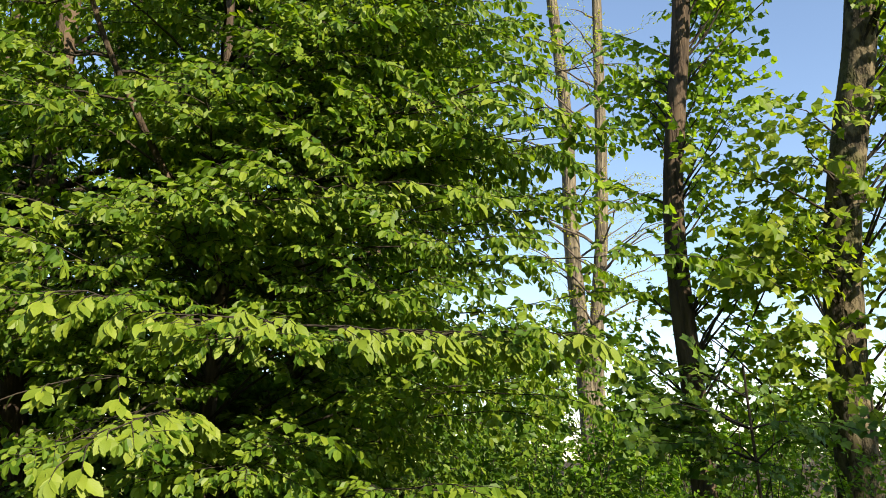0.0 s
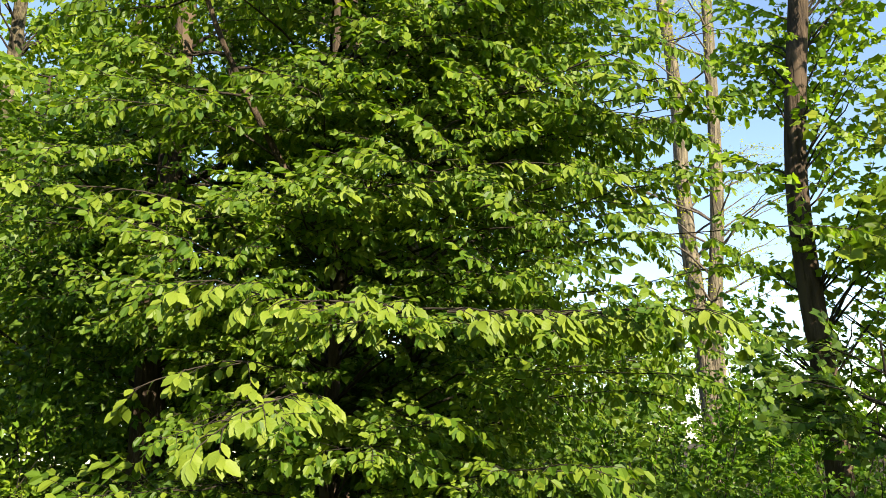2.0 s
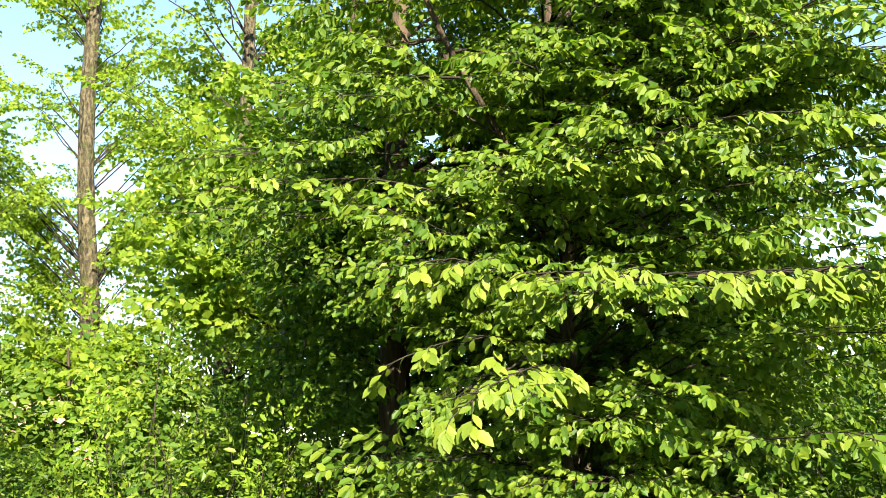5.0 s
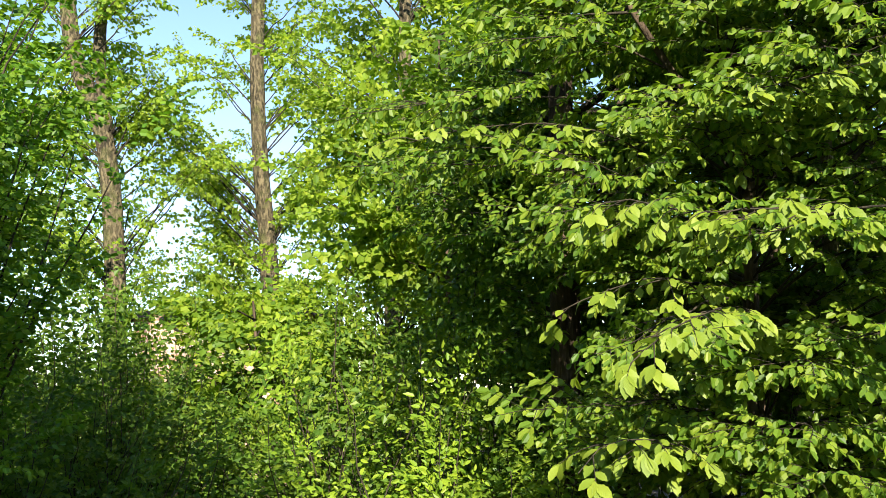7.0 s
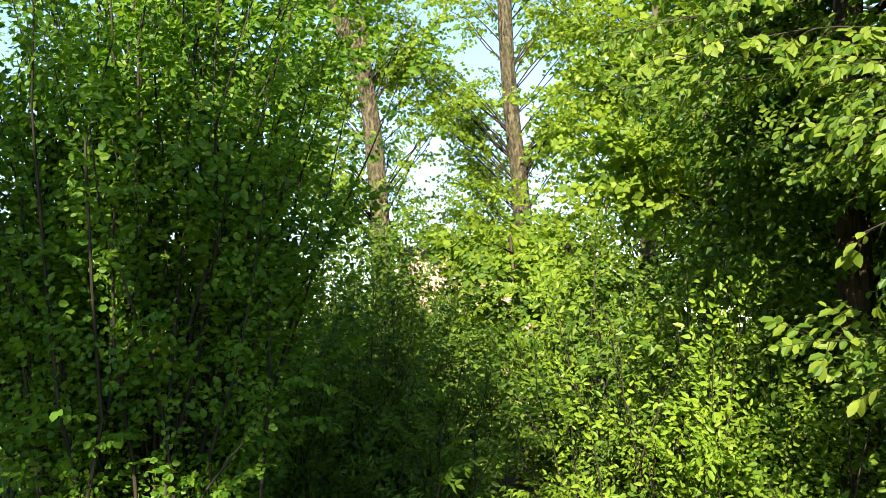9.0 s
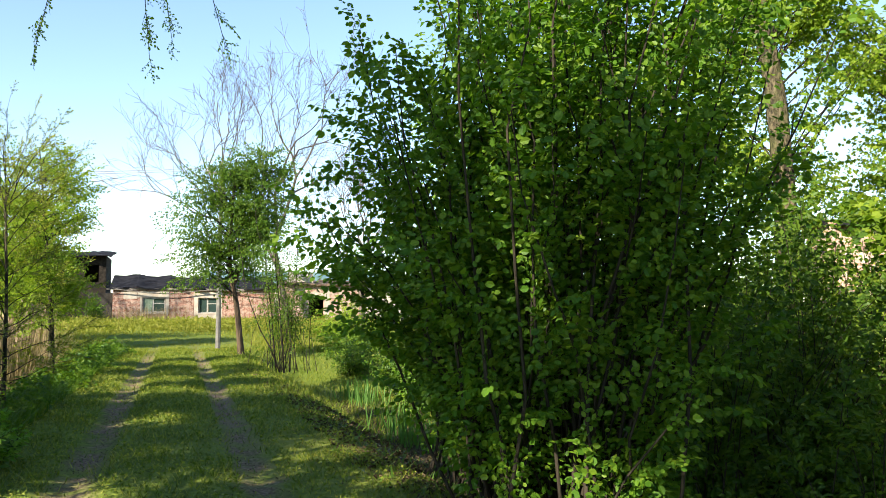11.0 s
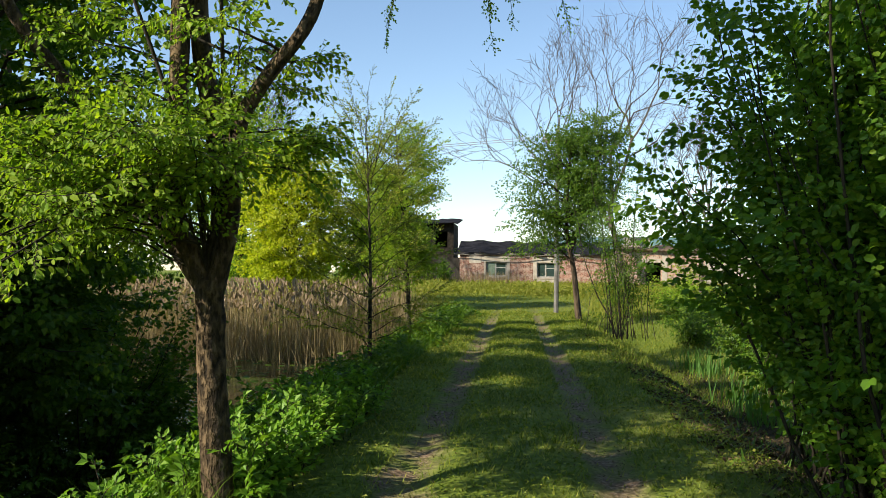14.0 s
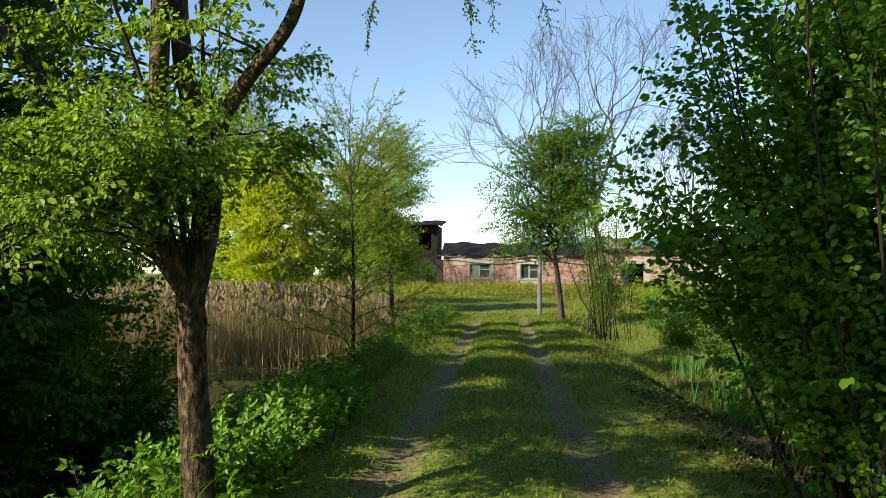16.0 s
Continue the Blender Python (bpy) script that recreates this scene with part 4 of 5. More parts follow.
# tall unseen hedge added on the shore, keeping the near pond edge in shade
for k, (hx, hy, top) in enumerate([(-6.6, -8.5, 3.5), (-5.2, -8.5, 3.5), (-3.8, -8.5, 3.5), (-2.4, -8.5, 3.5), (-1.0, -8.5, 3.5), (-8.0, -6.6, 2.3), (-6.7, -6.5, 2.3), (-5.4, -6.4, 2.3), (-4.1, -6.4, 2.2), (-2.8, -6.4, 2.2)]):
    hz = float(height(hx, hy))
    hd = Plant(120 + k, "hedge_bush", (hx, hy, hz), "tall dense unseen hedge bush added to shade the pond edge", "bush", "kite_round", 0.17, M_WOOD_LEAF, M_TWIG, 0.5, 9, 0.18, 3, 0.5, 34, group="hedge on the shore", twiggy=False)
    hd.shrub((hx, hy, top * 0.45), (1.0, 0.7, top * 0.55), 50, 0.014, 0.25, shell=0.1)
    hd.done()

# tall unseen trees added on the sunny side; their clumps shade hazel and bushes
SHADE_TREES = [
    # seed, foot, top of the stem, leafy clumps
    (65, (0.8, -6.6), (0.6, -5.6, 8.2), [(2.1, -5.6, 7.2), (1.7, -5.5, 6.7), (2.5, -5.9, 7.9), (-0.9, -5.5, 5.3), (-1.2, -5.4, 6.1), (-1.3, -5.5, 7.0), (-1.4, -5.5, 5.4), (-1.5, -5.4, 7.6)]),
    (68, (9.8, -3.6), (9.8, -3.2, 7.1), [(9.8 + 2.0 * math.cos(2.4 * k), -3.2 + 1.6 * math.sin(2.4 * k), 5.3 + 0.18 * k) for k in range(12)]),
]
for seed, (fx, fy), top, clumps in SHADE_TREES:
    fz = float(height(fx, fy))
    sh = Plant(seed, "lime_tree", (fx, fy, fz), "tall unseen tree added to cast shade on the hazel and bushes", "tree", "kite_round", 0.13, M_BUSH, M_BARK, 0.7, 9, 0.2, 4, 0.5, 36, group="limes along the track", twiggy=False)
    sh.stem([(fx, fy, fz - 0.2), (fx, fy + 0.1, top[2] * 0.5), top], 0.19, 0.06)
    for p in clumps:
        sh.crown(p, (0.75, 0.75, 0.4), 7, 0.3, 0.03, 0.2)
    sh.done()
# slender unseen alders added beyond the pond corner; their shadows lie across the track
for k, lit in enumerate((-9.4, -11.6, -13.2, -17.2, -22.2, -26.0)):
    h = 4.0 + 0.3 * (abs(lit) - 6)
    ax, ay = lit + 1.04 * h, -0.6 - 1.38 * h
    al = Plant(310 + k, "alder_tree", (ax, ay, float(height(ax, ay))), "slender unseen alder added to cast a shadow stripe across the track", "tree", "kite_round", 0.18, M_WOOD_LEAF, M_BARK, 0.6, 9, 0.2, 3, 0.5, 34, group="alders in a row", twiggy=False)
    al.stem([(ax, ay, float(height(ax, ay)) - 0.2), (ax + 0.1, ay, h * 0.5), (ax, ay, h + 2.6)], 0.09, 0.03, 8)
    for dz in (-4.2, -3.1, -2.0, -1.0, 0.0, 1.0, 1.9):
        al.crown((ax + al.rng.normal(0, 0.25), ay + al.rng.normal(0, 0.3), h + dz), (0.42, 0.6, 0.45), 6, 0.3, 0.02, 0.2)
    al.done()

# saplings by the pond
sap1 = Plant(71, "alder_sapling", (-13.39, -2.82, -0.23), "slender sapling with fine side branches and small leaves on the bank", "sapling", "kite", 0.042, M_OLIVE, M_BARK_MAPLE, 0.45, 10, 0.0, 4, 0.5, 30, messy=0.7)
sap1.stem([(-13.39, -2.82, -0.32), (-13.38, -2.83, 1.51), (-13.3, -2.86, 2.6), (-13.2, -2.9, 3.9)], 0.036, 0.005, 8)
for k in range(34):
    z, a = 0.35 + 3.0 * (k / 34) ** 1.1, 2.4 * k
    reach = 1.25 * (1 - 0.62 * k / 34)
    sap1.limb((-13.36, -2.84, z), (-13.36 + reach * math.cos(a), -2.84 + reach * math.sin(a), z + 0.35 + 0.5 * k / 34), 0.008, 0.02, 7, 0.3, (25, 60), lift=0.15)
for dy, dz in ((-0.5, 4.3), (-0.3, 4.5), (0.05, 4.45), (0.35, 4.2), (0.95, 3.7)):
    sap1.limb((-13.25, -2.87, 2.9), (-13.2, -2.9 + dy, dz), 0.008, 0.02, 5, 0.4, (25, 50), 0.7, lift=0.3)
sap1.done()
sap2 = Plant(72, "alder_sapling", (-18.42, -2.86, -0.17), "leafy young tree on the pond bank", "sapling", "kite", 0.055, M_MAPLE, M_BARK_MAPLE, 0.5, 8, 0.1, 4, 0.6, 30, twiggy=False, messy=0.7)
sap2.stem([(-18.44, -2.86, -0.26), (-18.42, -2.92, 1.53), (-18.38, -3.22, 4.68)], 0.06, 0.01, 8)
sap2.crown((-18.4, -3.1, 3.3), (1.15, 0.95, 1.7), 72, 0.6, 0.012)
sap2.crown((-18.4, -3.2, 1.6), (0.9, 0.8, 0.7), 16, 0.4, 0.01)
sap2.done()

# yellow-green willow and the bright trees behind the reeds
for seed, at, c, rr, n, mat, lab in (
        (73, (-32.42, -9.19, 0.08), (-32.4, -9.2, 3.6), (2.4, 2.3, 3.1), 150, M_WILLOW, "yellow-green bushy willow behind the reeds"),
        (74, (-35.0, -6.6, 0.12), (-35.0, -6.4, 3.4), (2.2, 2.0, 3.0), 100, M_MAPLE, "green bushy tree beside the willow"),
        (75, (-36.20, -12.6, 0.05), (-36.18, -12.4, 5.2), (3.2, 2.9, 4.6), 120, M_FRESH, "darker leafy tree behind the willow"),
        (76, (-40.0, -19.0, -0.01), (-40.0, -18.6, 3.79), (3.01, 2.82, 3.95), 56, M_WOOD_LEAF, "leafy tree on the far pond bank")):
    d = Plant(seed, "willow_tree", at, lab, "tree", "kite", 0.14, mat, M_BARK_MAPLE, 0.8, 8, 0.2, 4, 0.6, 35, twiggy=False, messy=0.8)
    d.stem([(at[0], at[1], -0.3), (at[0], at[1], 2.0), (at[0] + 0.1, at[1] + 0.2, 5.5)], 0.13, 0.04)
    d.crown(c, rr, n, 0.4, 0.03)
    d.done()

# leaning leafy tree beside the pole, and a shrub of thin stems
rob = Plant(77, "ash_tree", (-29.51, 1.51, 0.11), "leafy tree with a leaning dark trunk at the track's edge", "tree", "kite", 0.095, M_WOOD_LEAF, M_BARK, 0.75, 8, 0.4, 4, 0.7, 50, twiggy=False, messy=0.7)
rob.stem([(-29.51, 1.53, -0.08), (-29.51, 1.34, 1.71), (-29.46, 1.09, 3.21), (-29.41, 1.24, 6.60)], 0.10, 0.03)
rob.stem([(-29.51, 1.24, 2.37), (-29.51, 1.74, 3.78), (-29.52, 2.28, 6.43)], 0.08, 0.03, 8, 1.0, "limb")
rob.crown((-29.5, 0.9, 4.6), (1.6, 1.75, 2.3), 88, 0.7, 0.02)
rob.crown((-29.5, 1.9, 5.4), (1.4, 1.3, 1.9), 50, 0.7, 0.02, stem=1)
for e in ((-29.5, -0.7, 3.2), (-29.4, -0.5, 2.6), (-29.3, -0.2, 2.3), (-29.5, -0.9, 4.0)):
    rob.limb((-29.5, 1.2, 3.0), e, 0.014, 0.2, 12, 0.3)
rob.done()
thin = Plant(78, "elder_shrub", (-25.02, 2.45, -0.22), "tall airy shrub of thin dark stems, leafy at the top", "shrub", "kite", 0.07, M_WOOD_LEAF, M_TWIG, 0.5, 8, 0.2, 3, 0.8, 40, twiggy=False, messy=0.7)
thin.shrub((-25.03, 2.3, 3.0), (1.0, 1.15, 2.0), 34, 0.010, 0.42, sprays=10, shell=0.2, first=0.2)
for fx, fy, ex, ey, ez in ((-25.0, 2.2, -25.0, 1.5, 4.6), (-25.2, 2.6, -25.3, 3.0, 4.8), (-24.9, 2.4, -24.8, 2.3, 5.4), (-25.0, 2.3, -25.1, 1.0, 3.6)):
    thin.limb((fx, fy, -0.3), (ex, ey, ez), 0.026, 0.06, 12, 0.3)
thin.done()


# ---- bare trees ----
def bare_tree(seed, at, h, spread, label, r0, lean=0.0, leafy=False):
    """A leafless tree that forks again and again into fine twigs."""
    rng = np.random.default_rng(seed)
    ob = thing("bare_tree", at, label, "tree")
    heap, trunk = Heap(), Heap()

    def grow(p, d, ln, r, level):
        pts = [p]
        for _ in range(4):
            d = unit(d + rng.normal(0, 0.13, 3) + np.array([0, 0, 0.07]))
            pts.append(pts[-1] + d * ln / 4)
        (trunk if level == 0 else heap).add(*tube(smooth_line(pts, 7 if level < 4 else 4), np.linspace(r, r * 0.68, 7 if level < 4 else 4), 10 if level == 0 else 5 if level < 3 else 3))
        if level >= 7:
            return
        for i in range(5 if level < 1 else 3 if level in (1, 3, 5) else 2):
            a = rng.uniform(0, 2 * np.pi)
            side = unit(np.cross(d, [np.cos(a), np.sin(a), 0.3]))
            nd = unit(d + side * rng.uniform(0.45, 0.95) * spread)
            grow(pts[-1] if i else pts[-2], nd, ln * rng.uniform(0.66, 0.84), max(r * 0.58, 0.011), level + 1)
    grow(np.array([0, 0, -0.3]), unit([0, lean, 1.0]), h * 0.24, r0, 0)
    part("trunk", trunk.mesh("trunk", M_TWIG_GREY, (0, 0, 0), True), None, ob)
    part("branching", heap.mesh("branching", M_TWIG_GREY, (0, 0, 0), True), None, ob)
    return ob


bare_tree(84, (-54.2, 6.2, 0.4), 24.0, 0.85, "big leafless tree with a wide crown of fine twigs", 0.22)
bare_tree(82, (-46.0, 9.0, 0.2), 13.0, 0.8, "smaller leafless tree beside the farm building", 0.16)
bare_tree(83, (-52.0, -16.0, 0.2), 18.0, 0.9, "leafless tree behind the willow", 0.22)

# ---- farm buildings ----


def box_bm(x0, x1, y0, y1, z0, z1):
    bm = bmesh.new()
    bmesh.ops.create_cube(bm, size=1.0, matrix=Matrix.Translation(((x0 + x1) / 2, (y0 + y1) / 2, (z0 + z1) / 2)) @ Matrix.Diagonal((x1 - x0, y1 - y0, z1 - z0, 1)))
    return bm


def wall_with_holes(x, y0, y1, z0, z1, holes, thick=0.38):
    """A wall in the yz plane, its face at x, with rectangular openings through it."""
    bm = bmesh.new()
    ys = sorted({y0, y1, *[h[0] for h in holes], *[h[1] for h in holes]})
    zs = sorted({z0, z1, *[h[2] for h in holes], *[h[3] for h in holes]})

    def solid(i, j):
        if not (0 <= i < len(ys) - 1 and 0 <= j < len(zs) - 1):
            return False
        cy, cz = (ys[i] + ys[i + 1]) / 2, (zs[j] + zs[j + 1]) / 2
        return not any(h[0] < cy < h[1] and h[2] < cz < h[3] for h in holes)

    def quad(*c):
        bm.faces.new([bm.verts.new(p) for p in c])
    for i in range(len(ys) - 1):
        for j in range(len(zs) - 1):
            if not solid(i, j):
                continue
            a, b, c, d = ys[i], ys[i + 1], zs[j], zs[j + 1]
            quad((x, a, c), (x, b, c), (x, b, d), (x, a, d))
            quad((x - thick, a, d), (x - thick, b, d), (x - thick, b, c), (x - thick, a, c))
            if not solid(i - 1, j):
                quad((x, a, c), (x, a, d), (x - thick, a, d), (x - thick, a, c))
            if not solid(i + 1, j):
                quad((x, b, d), (x, b, c), (x - thick, b, c), (x - thick, b, d))
            if not solid(i, j - 1):
                quad((x, b, c), (x, a, c), (x - thick, a, c), (x - thick, b, c))
            if not solid(i, j + 1):
                quad((x, a, d), (x, b, d), (x - thick, b, d), (x - thick, a, d))
    return bm


def window(parent, x, y0, y1, z0, z1):
    """A weathered two-light window set back in its opening."""
    w = part("window", box_bm(x - 0.20, x - 0.13, y0, y0 + 0.09, z0, z1), M_PAINT, parent)
    part("frame", box_bm(x - 0.20, x - 0.13, y1 - 0.09, y1, z0, z1), M_PAINT, w)
    part("frame", box_bm(x - 0.20, x - 0.13, y0 + 0.09, y1 - 0.09, z1 - 0.09, z1), M_PAINT, w)
    part("frame", box_bm(x - 0.20, x - 0.13, y0 + 0.09, y1 - 0.09, z0, z0 + 0.09), M_PAINT, w)
    ym, zm = y0 + (y1 - y0) * 0.46, z0 + (z1 - z0) * 0.62
    part("mullion", box_bm(x - 0.19, x - 0.14, ym - 0.05, ym + 0.05, z0 + 0.09, z1 - 0.09), M_PAINT, w)
    part("transom", box_bm(x - 0.19, x - 0.14, ym + 0.05, y1 - 0.09, zm - 0.03, zm + 0.03), M_PAINT, w)
    part("pane", box_bm(x - 0.175, x - 0.165, y0 + 0.09, ym - 0.05, z0 + 0.09, z1 - 0.09), M_GLASS, w)
    part("pane", box_bm(x - 0.175, x - 0.165, ym + 0.05, y1 - 0.09, z0 + 0.09, zm - 0.03), M_GLASS, w)
    part("pane", box_bm(x - 0.175, x - 0.165, ym + 0.05, y1 - 0.09, zm + 0.03, z1 - 0.09), M_GLASS, w)
    part("sill", box_bm(x - 0.10, x + 0.07, y0 - 0.08, y1 + 0.08, z0 - 0.09, z0), M_PLASTER, parent)
    part("lintel", box_bm(x - 0.05, x + 0.025, y0 - 0.35, y1 + 0.12, z1, z1 + 0.42), M_PLASTER, parent, "patch of pale cement render")


def felt_roof(parent, x0, x1, y0, y1, z_eave, z_ridge, mat, seed, sag=0.1, name="roof"):
    """A low shed roof of felt sheets, sagging and ragged at the eave."""
    rng = np.random.default_rng(seed)
    nx, ny = 8, 26
    V = []
    lift, out = rng.normal(0, sag * 0.6, ny + 1), rng.normal(0, sag * 1.6, ny + 1)
    for s in (0.0, -0.07):
        for i in range(nx + 1):
            for j in range(ny + 1):
                u, v = i / nx, j / ny
                x = x1 + (x0 - x1) * u + (out[j] if i == 0 else 0)
                z = z_eave + (z_ridge - z_eave) * u + lift[j] + rng.normal(0, 0.025) - sag * math.sin(math.pi * v) * (0.4 + 0.6 * u)
                V.append((x, y0 + (y1 - y0) * v, z + s))
    W = ny + 1
    top = (nx + 1) * W
    F = []
    for i in range(nx):
        for j in range(ny):
            a = i * W + j
            F.append((a, a + 1, a + W + 1, a + W))
            F.append((top + a, top + a + W, top + a + W + 1, top + a + 1))
    for j in range(ny):
        F.append((j, top + j, top + j + 1, j + 1))
        a = nx * W + j
        F.append((a, a + 1, top + a + 1, top + a))
    for i in range(nx):
        a = i * W
        F.append((a, a + W, top + a + W, top + a))
        a = i * W + ny
        F.append((a, top + a, top + a + W, a + W))
    return part(name, np_mesh(name, V, F, mat), None, parent)


barn = thing("farm_building", (0, 0, 0), "derelict low brick farm building with a sagging felt roof", "building")
BX = -62.5
part("wall", wall_with_holes(BX, -4.8, 6.2, 0.3, 3.0, [(-2.84, -1.33, 1.34, 2.4), (0.89, 2.25, 1.3, 2.4)]), M_BRICK, barn)
window(barn, BX, -2.84, -1.33, 1.34, 2.4)
window(barn, BX, 0.89, 2.25, 1.3, 2.4)
part("shutter", box_bm(BX - 0.16, BX - 0.12, -2.75, -2.2, 1.43, 2.31), M_GREEN, barn, "faded green board over half a window")
for ya, yb, za, zb in ((-1.31, -1.1, 1.2, 2.82), (-4.1, -3.22, 2.3, 2.8), (-3.0, -2.86, 1.1, 2.4), (0.6, 0.87, 1.1, 2.8), (2.27, 2.5, 1.0, 2.82), (0.7, 2.4, 0.9, 1.19)):
    part("render_patch", box_bm(BX - 0.05, BX + 0.022, ya, yb, za, zb), M_PLASTER, barn, "patch of pale cement render")
gut = [(BX + 0.34, -5.2 + 11.8 * s, 2.95 - 0.28 * math.sin(math.pi * s * 1.6) ** 2) for s in np.linspace(0, 1, 16)]
part("gutter", np_mesh("gutter", *tube(gut, 0.035, 6), M_TIMBER), None, barn, "sagging pale gutter pole")
part("wall", box_bm(BX - 8, BX - 0.38, -4.8, -4.42, 0.3, 3.0), M_BRICK, barn)
part("wall", box_bm(BX - 8, BX - 0.38, 5.8, 6.18, 0.3, 3.0), M_BRICK, barn)
part("wall", box_bm(BX - 8.38, BX - 8, -4.8, 6.2, 0.3, 3.6), M_BRICK, barn)
part("eave_board", box_bm(BX + 0.02, BX + 0.12, -4.9, 6.3, 2.92, 3.05), M_TIMBER, barn)
felt_roof(barn, BX - 4.2, BX + 0.3, -5.0, 6.4, 3.08, 4.15, M_ROOF, 5)

wing = thing("farm_building", (0, 0, 0), "pale brick outbuilding with an open doorway", "building")
WX = -56.0
part("wall", wall_with_holes(WX, 6.3, 11.5, 0.2, 3.2, [(7.72, 8.75, 0.3, 2.4)]), M_BRICK_PALE, wing)
part("wall", box_bm(WX - 5, WX - 0.38, 6.3, 6.68, 0.2, 3.2), M_BRICK_PALE, wing)
part("wall", box_bm(WX - 5, WX - 0.38, 11.12, 11.5, 0.2, 3.2), M_BRICK_PALE, wing)
part("back_wall", box_bm(WX - 5.3, WX - 5, 6.3, 11.5, 0.2, 3.4), M_INTERIOR_SHADE, wing)
part("lintel", box_bm(WX - 0.1, WX + 0.03, 7.4, 9.0, 2.4, 2.65), M_PLASTER, wing)
felt_roof(wing, WX - 5.6, WX + 0.3, 6.0, 11.8, 3.25, 3.75, M_ROOF_BROWN, 6, 0.04)
part("gable", box_bm(WX - 2.4, WX - 2.0, 6.6, 8.3, 3.2, 4.1), M_PLASTER, wing, "broken pale gable stump")
part("render_patch", box_bm(WX - 0.05, WX + 0.022, 8.77, 9.1, 0.3, 2.9), M_PLASTER, wing, "patch of pale cement render")

hall = thing("farm_building", (0, 0, 0), "long shed with a teal metal roof behind the yard", "building")
part("wall", box_bm(-80, -70, 2.0, 20.0, 0.3, 3.6), M_PLASTER, hall)
felt_roof(hall, -75.5, -69.6, 1.6, 20.4, 3.7, 4.95, M_TEAL, 16, 0.02)

loft = thing("farm_building", (0, 0, 0), "taller ruined farm gable with a dark flat roof", "building")
part("wall", wall_with_holes(-68.2, -14.0, -5.7, 0.3, 5.6, [(-7.2, -6.2, 3.6, 4.9), (-10.0, -8.8, 3.6, 4.9)]), M_TIMBER_DARK, loft)
part("wall", box_bm(-73, -68.58, -6.08, -5.7, 0.3, 5.6), M_TIMBER_DARK, loft)
part("wall", box_bm(-73, -68.58, -14.0, -13.62, 0.3, 5.6), M_TIMBER_DARK, loft)
part("wall", box_bm(-73.4, -73, -14.0, -5.7, 0.3, 5.6), M_INTERIOR_SHADE, loft)
# closed box in near-black, painted as the darkness of an opening
part("lean_to", box_bm(-66.0, -62.9, -6.6, -4.85, 0.3, 2.7), M_INTERIOR_SHADE, loft, "solid dark box standing in for the shade of an opening")
felt_roof(loft, -73.6, -67.5, -14.4, -5.35, 5.6, 6.3, M_ROOF, 7, 0.05)

ruin = thing("ruined_building", (0, 0, 0), "ruined pinkish brick building half hidden behind bushes", "building")
ruin.matrix_basis = pose(-13.1, 13.4, 0, 0, 0, -43)
part("wall", wall_with_holes(0, -2.2, 2.3, -0.9, 3.3, [(-0.6, 0.3, 0.6, 1.9)]), M_BRICK_PALE, ruin)
part("wall", box_bm(-4, -0.38, -2.2, -1.82, -0.9, 3.3), M_BRICK_PALE, ruin)
part("wall", box_bm(-4, -0.38, 1.92, 2.3, -0.9, 3.3), M_BRICK_PALE, ruin)
part("wall", box_bm(-4.4, -4, -2.2, 2.3, -0.9, 3.3), M_INTERIOR_SHADE, ruin)
felt_roof(ruin, -4.6, 0.3, -2.5, 2.6, 3.35, 3.75, M_ROOF, 8, 0.1)

# concrete pole with wires
pole = thing("utility_pole", (-33.5, 0.95, 0), "grey concrete utility pole beside the track", "pole")
bm = bmesh.new()
bmesh.ops.create_cone(bm, segments=8, radius1=0.095, radius2=0.07, depth=7.4, cap_ends=True, matrix=Matrix.Translation((0, 0, 3.5)))
part("shaft", bm, M_CONCRETE, pole)
part("crossarm", box_bm(-0.06, 0.06, -0.6, 0.6, 6.7, 6.8), M_TIMBER, pole)
for yy in (-0.5, 0.5):
    bm = bmesh.new()
    bmesh.ops.create_cone(bm, segments=10, radius1=0.05, radius2=0.03, depth=0.14, cap_ends=True, matrix=Matrix.Translation((0, yy, 6.87)))
    part("insulator", bm, M_PAINT, pole)
for k in (0, 1):
    a, b = np.array([-33.5, 0.45 + k, 6.93]), np.array([-42.0, -30.0 + k, 7.0])
    line = [a + (b - a) * s - np.array([0, 0, 1.6 * s * (1 - s)]) for s in np.linspace(0, 1, 14)]
    tagged(new("wire", np_mesh("wire", *tube(line, 0.012, 4), M_WIRE)), "thin sagging overhead wire", "wire")

# ---- reeds, irises, nettles and grass ----
rng = np.random.default_rng(91)


def blades(n, px, py, h, w, lean, bend, mat, name, label, category, z_off=0.0, rng=rng, segs=2):
    """Bent grass blades in one mesh: each a strip of quads that narrows to its tip."""
    pz = height(px, py) + z_off
    az = rng.uniform(0, 2 * np.pi, n)
    out = np.stack([np.cos(az), np.sin(az), np.zeros(n)], axis=1)
    side = np.stack([-np.sin(az), np.cos(az), np.zeros(n)], axis=1)
    tilt = np.abs(rng.normal(0, lean, n))
    V = []
    for k in range(segs + 1):
        s = k / segs
        c = np.stack([px, py, pz], axis=1) + out * (h * (tilt * s + bend * s * s))[:, None] + np.array([0, 0, 1.0]) * (h * (s - 0.35 * bend * s * s))[:, None]
        ww = (w * (1 - 0.85 * s))[:, None] / 2
        V += [c - side * ww, c + side * ww]
    V = np.stack(V, axis=1)
    k2 = 2 * (segs + 1)
    F = np.array([(2 * k, 2 * k + 1, 2 * k + 3, 2 * k + 2) for k in range(segs)])
    F = (F[None] + (np.arange(n) * k2)[:, None, None]).reshape(-1, 4)
    return tagged(new(name, np_mesh(name, V.reshape(-1, 3), F, mat)), label, category, kind="stuff")


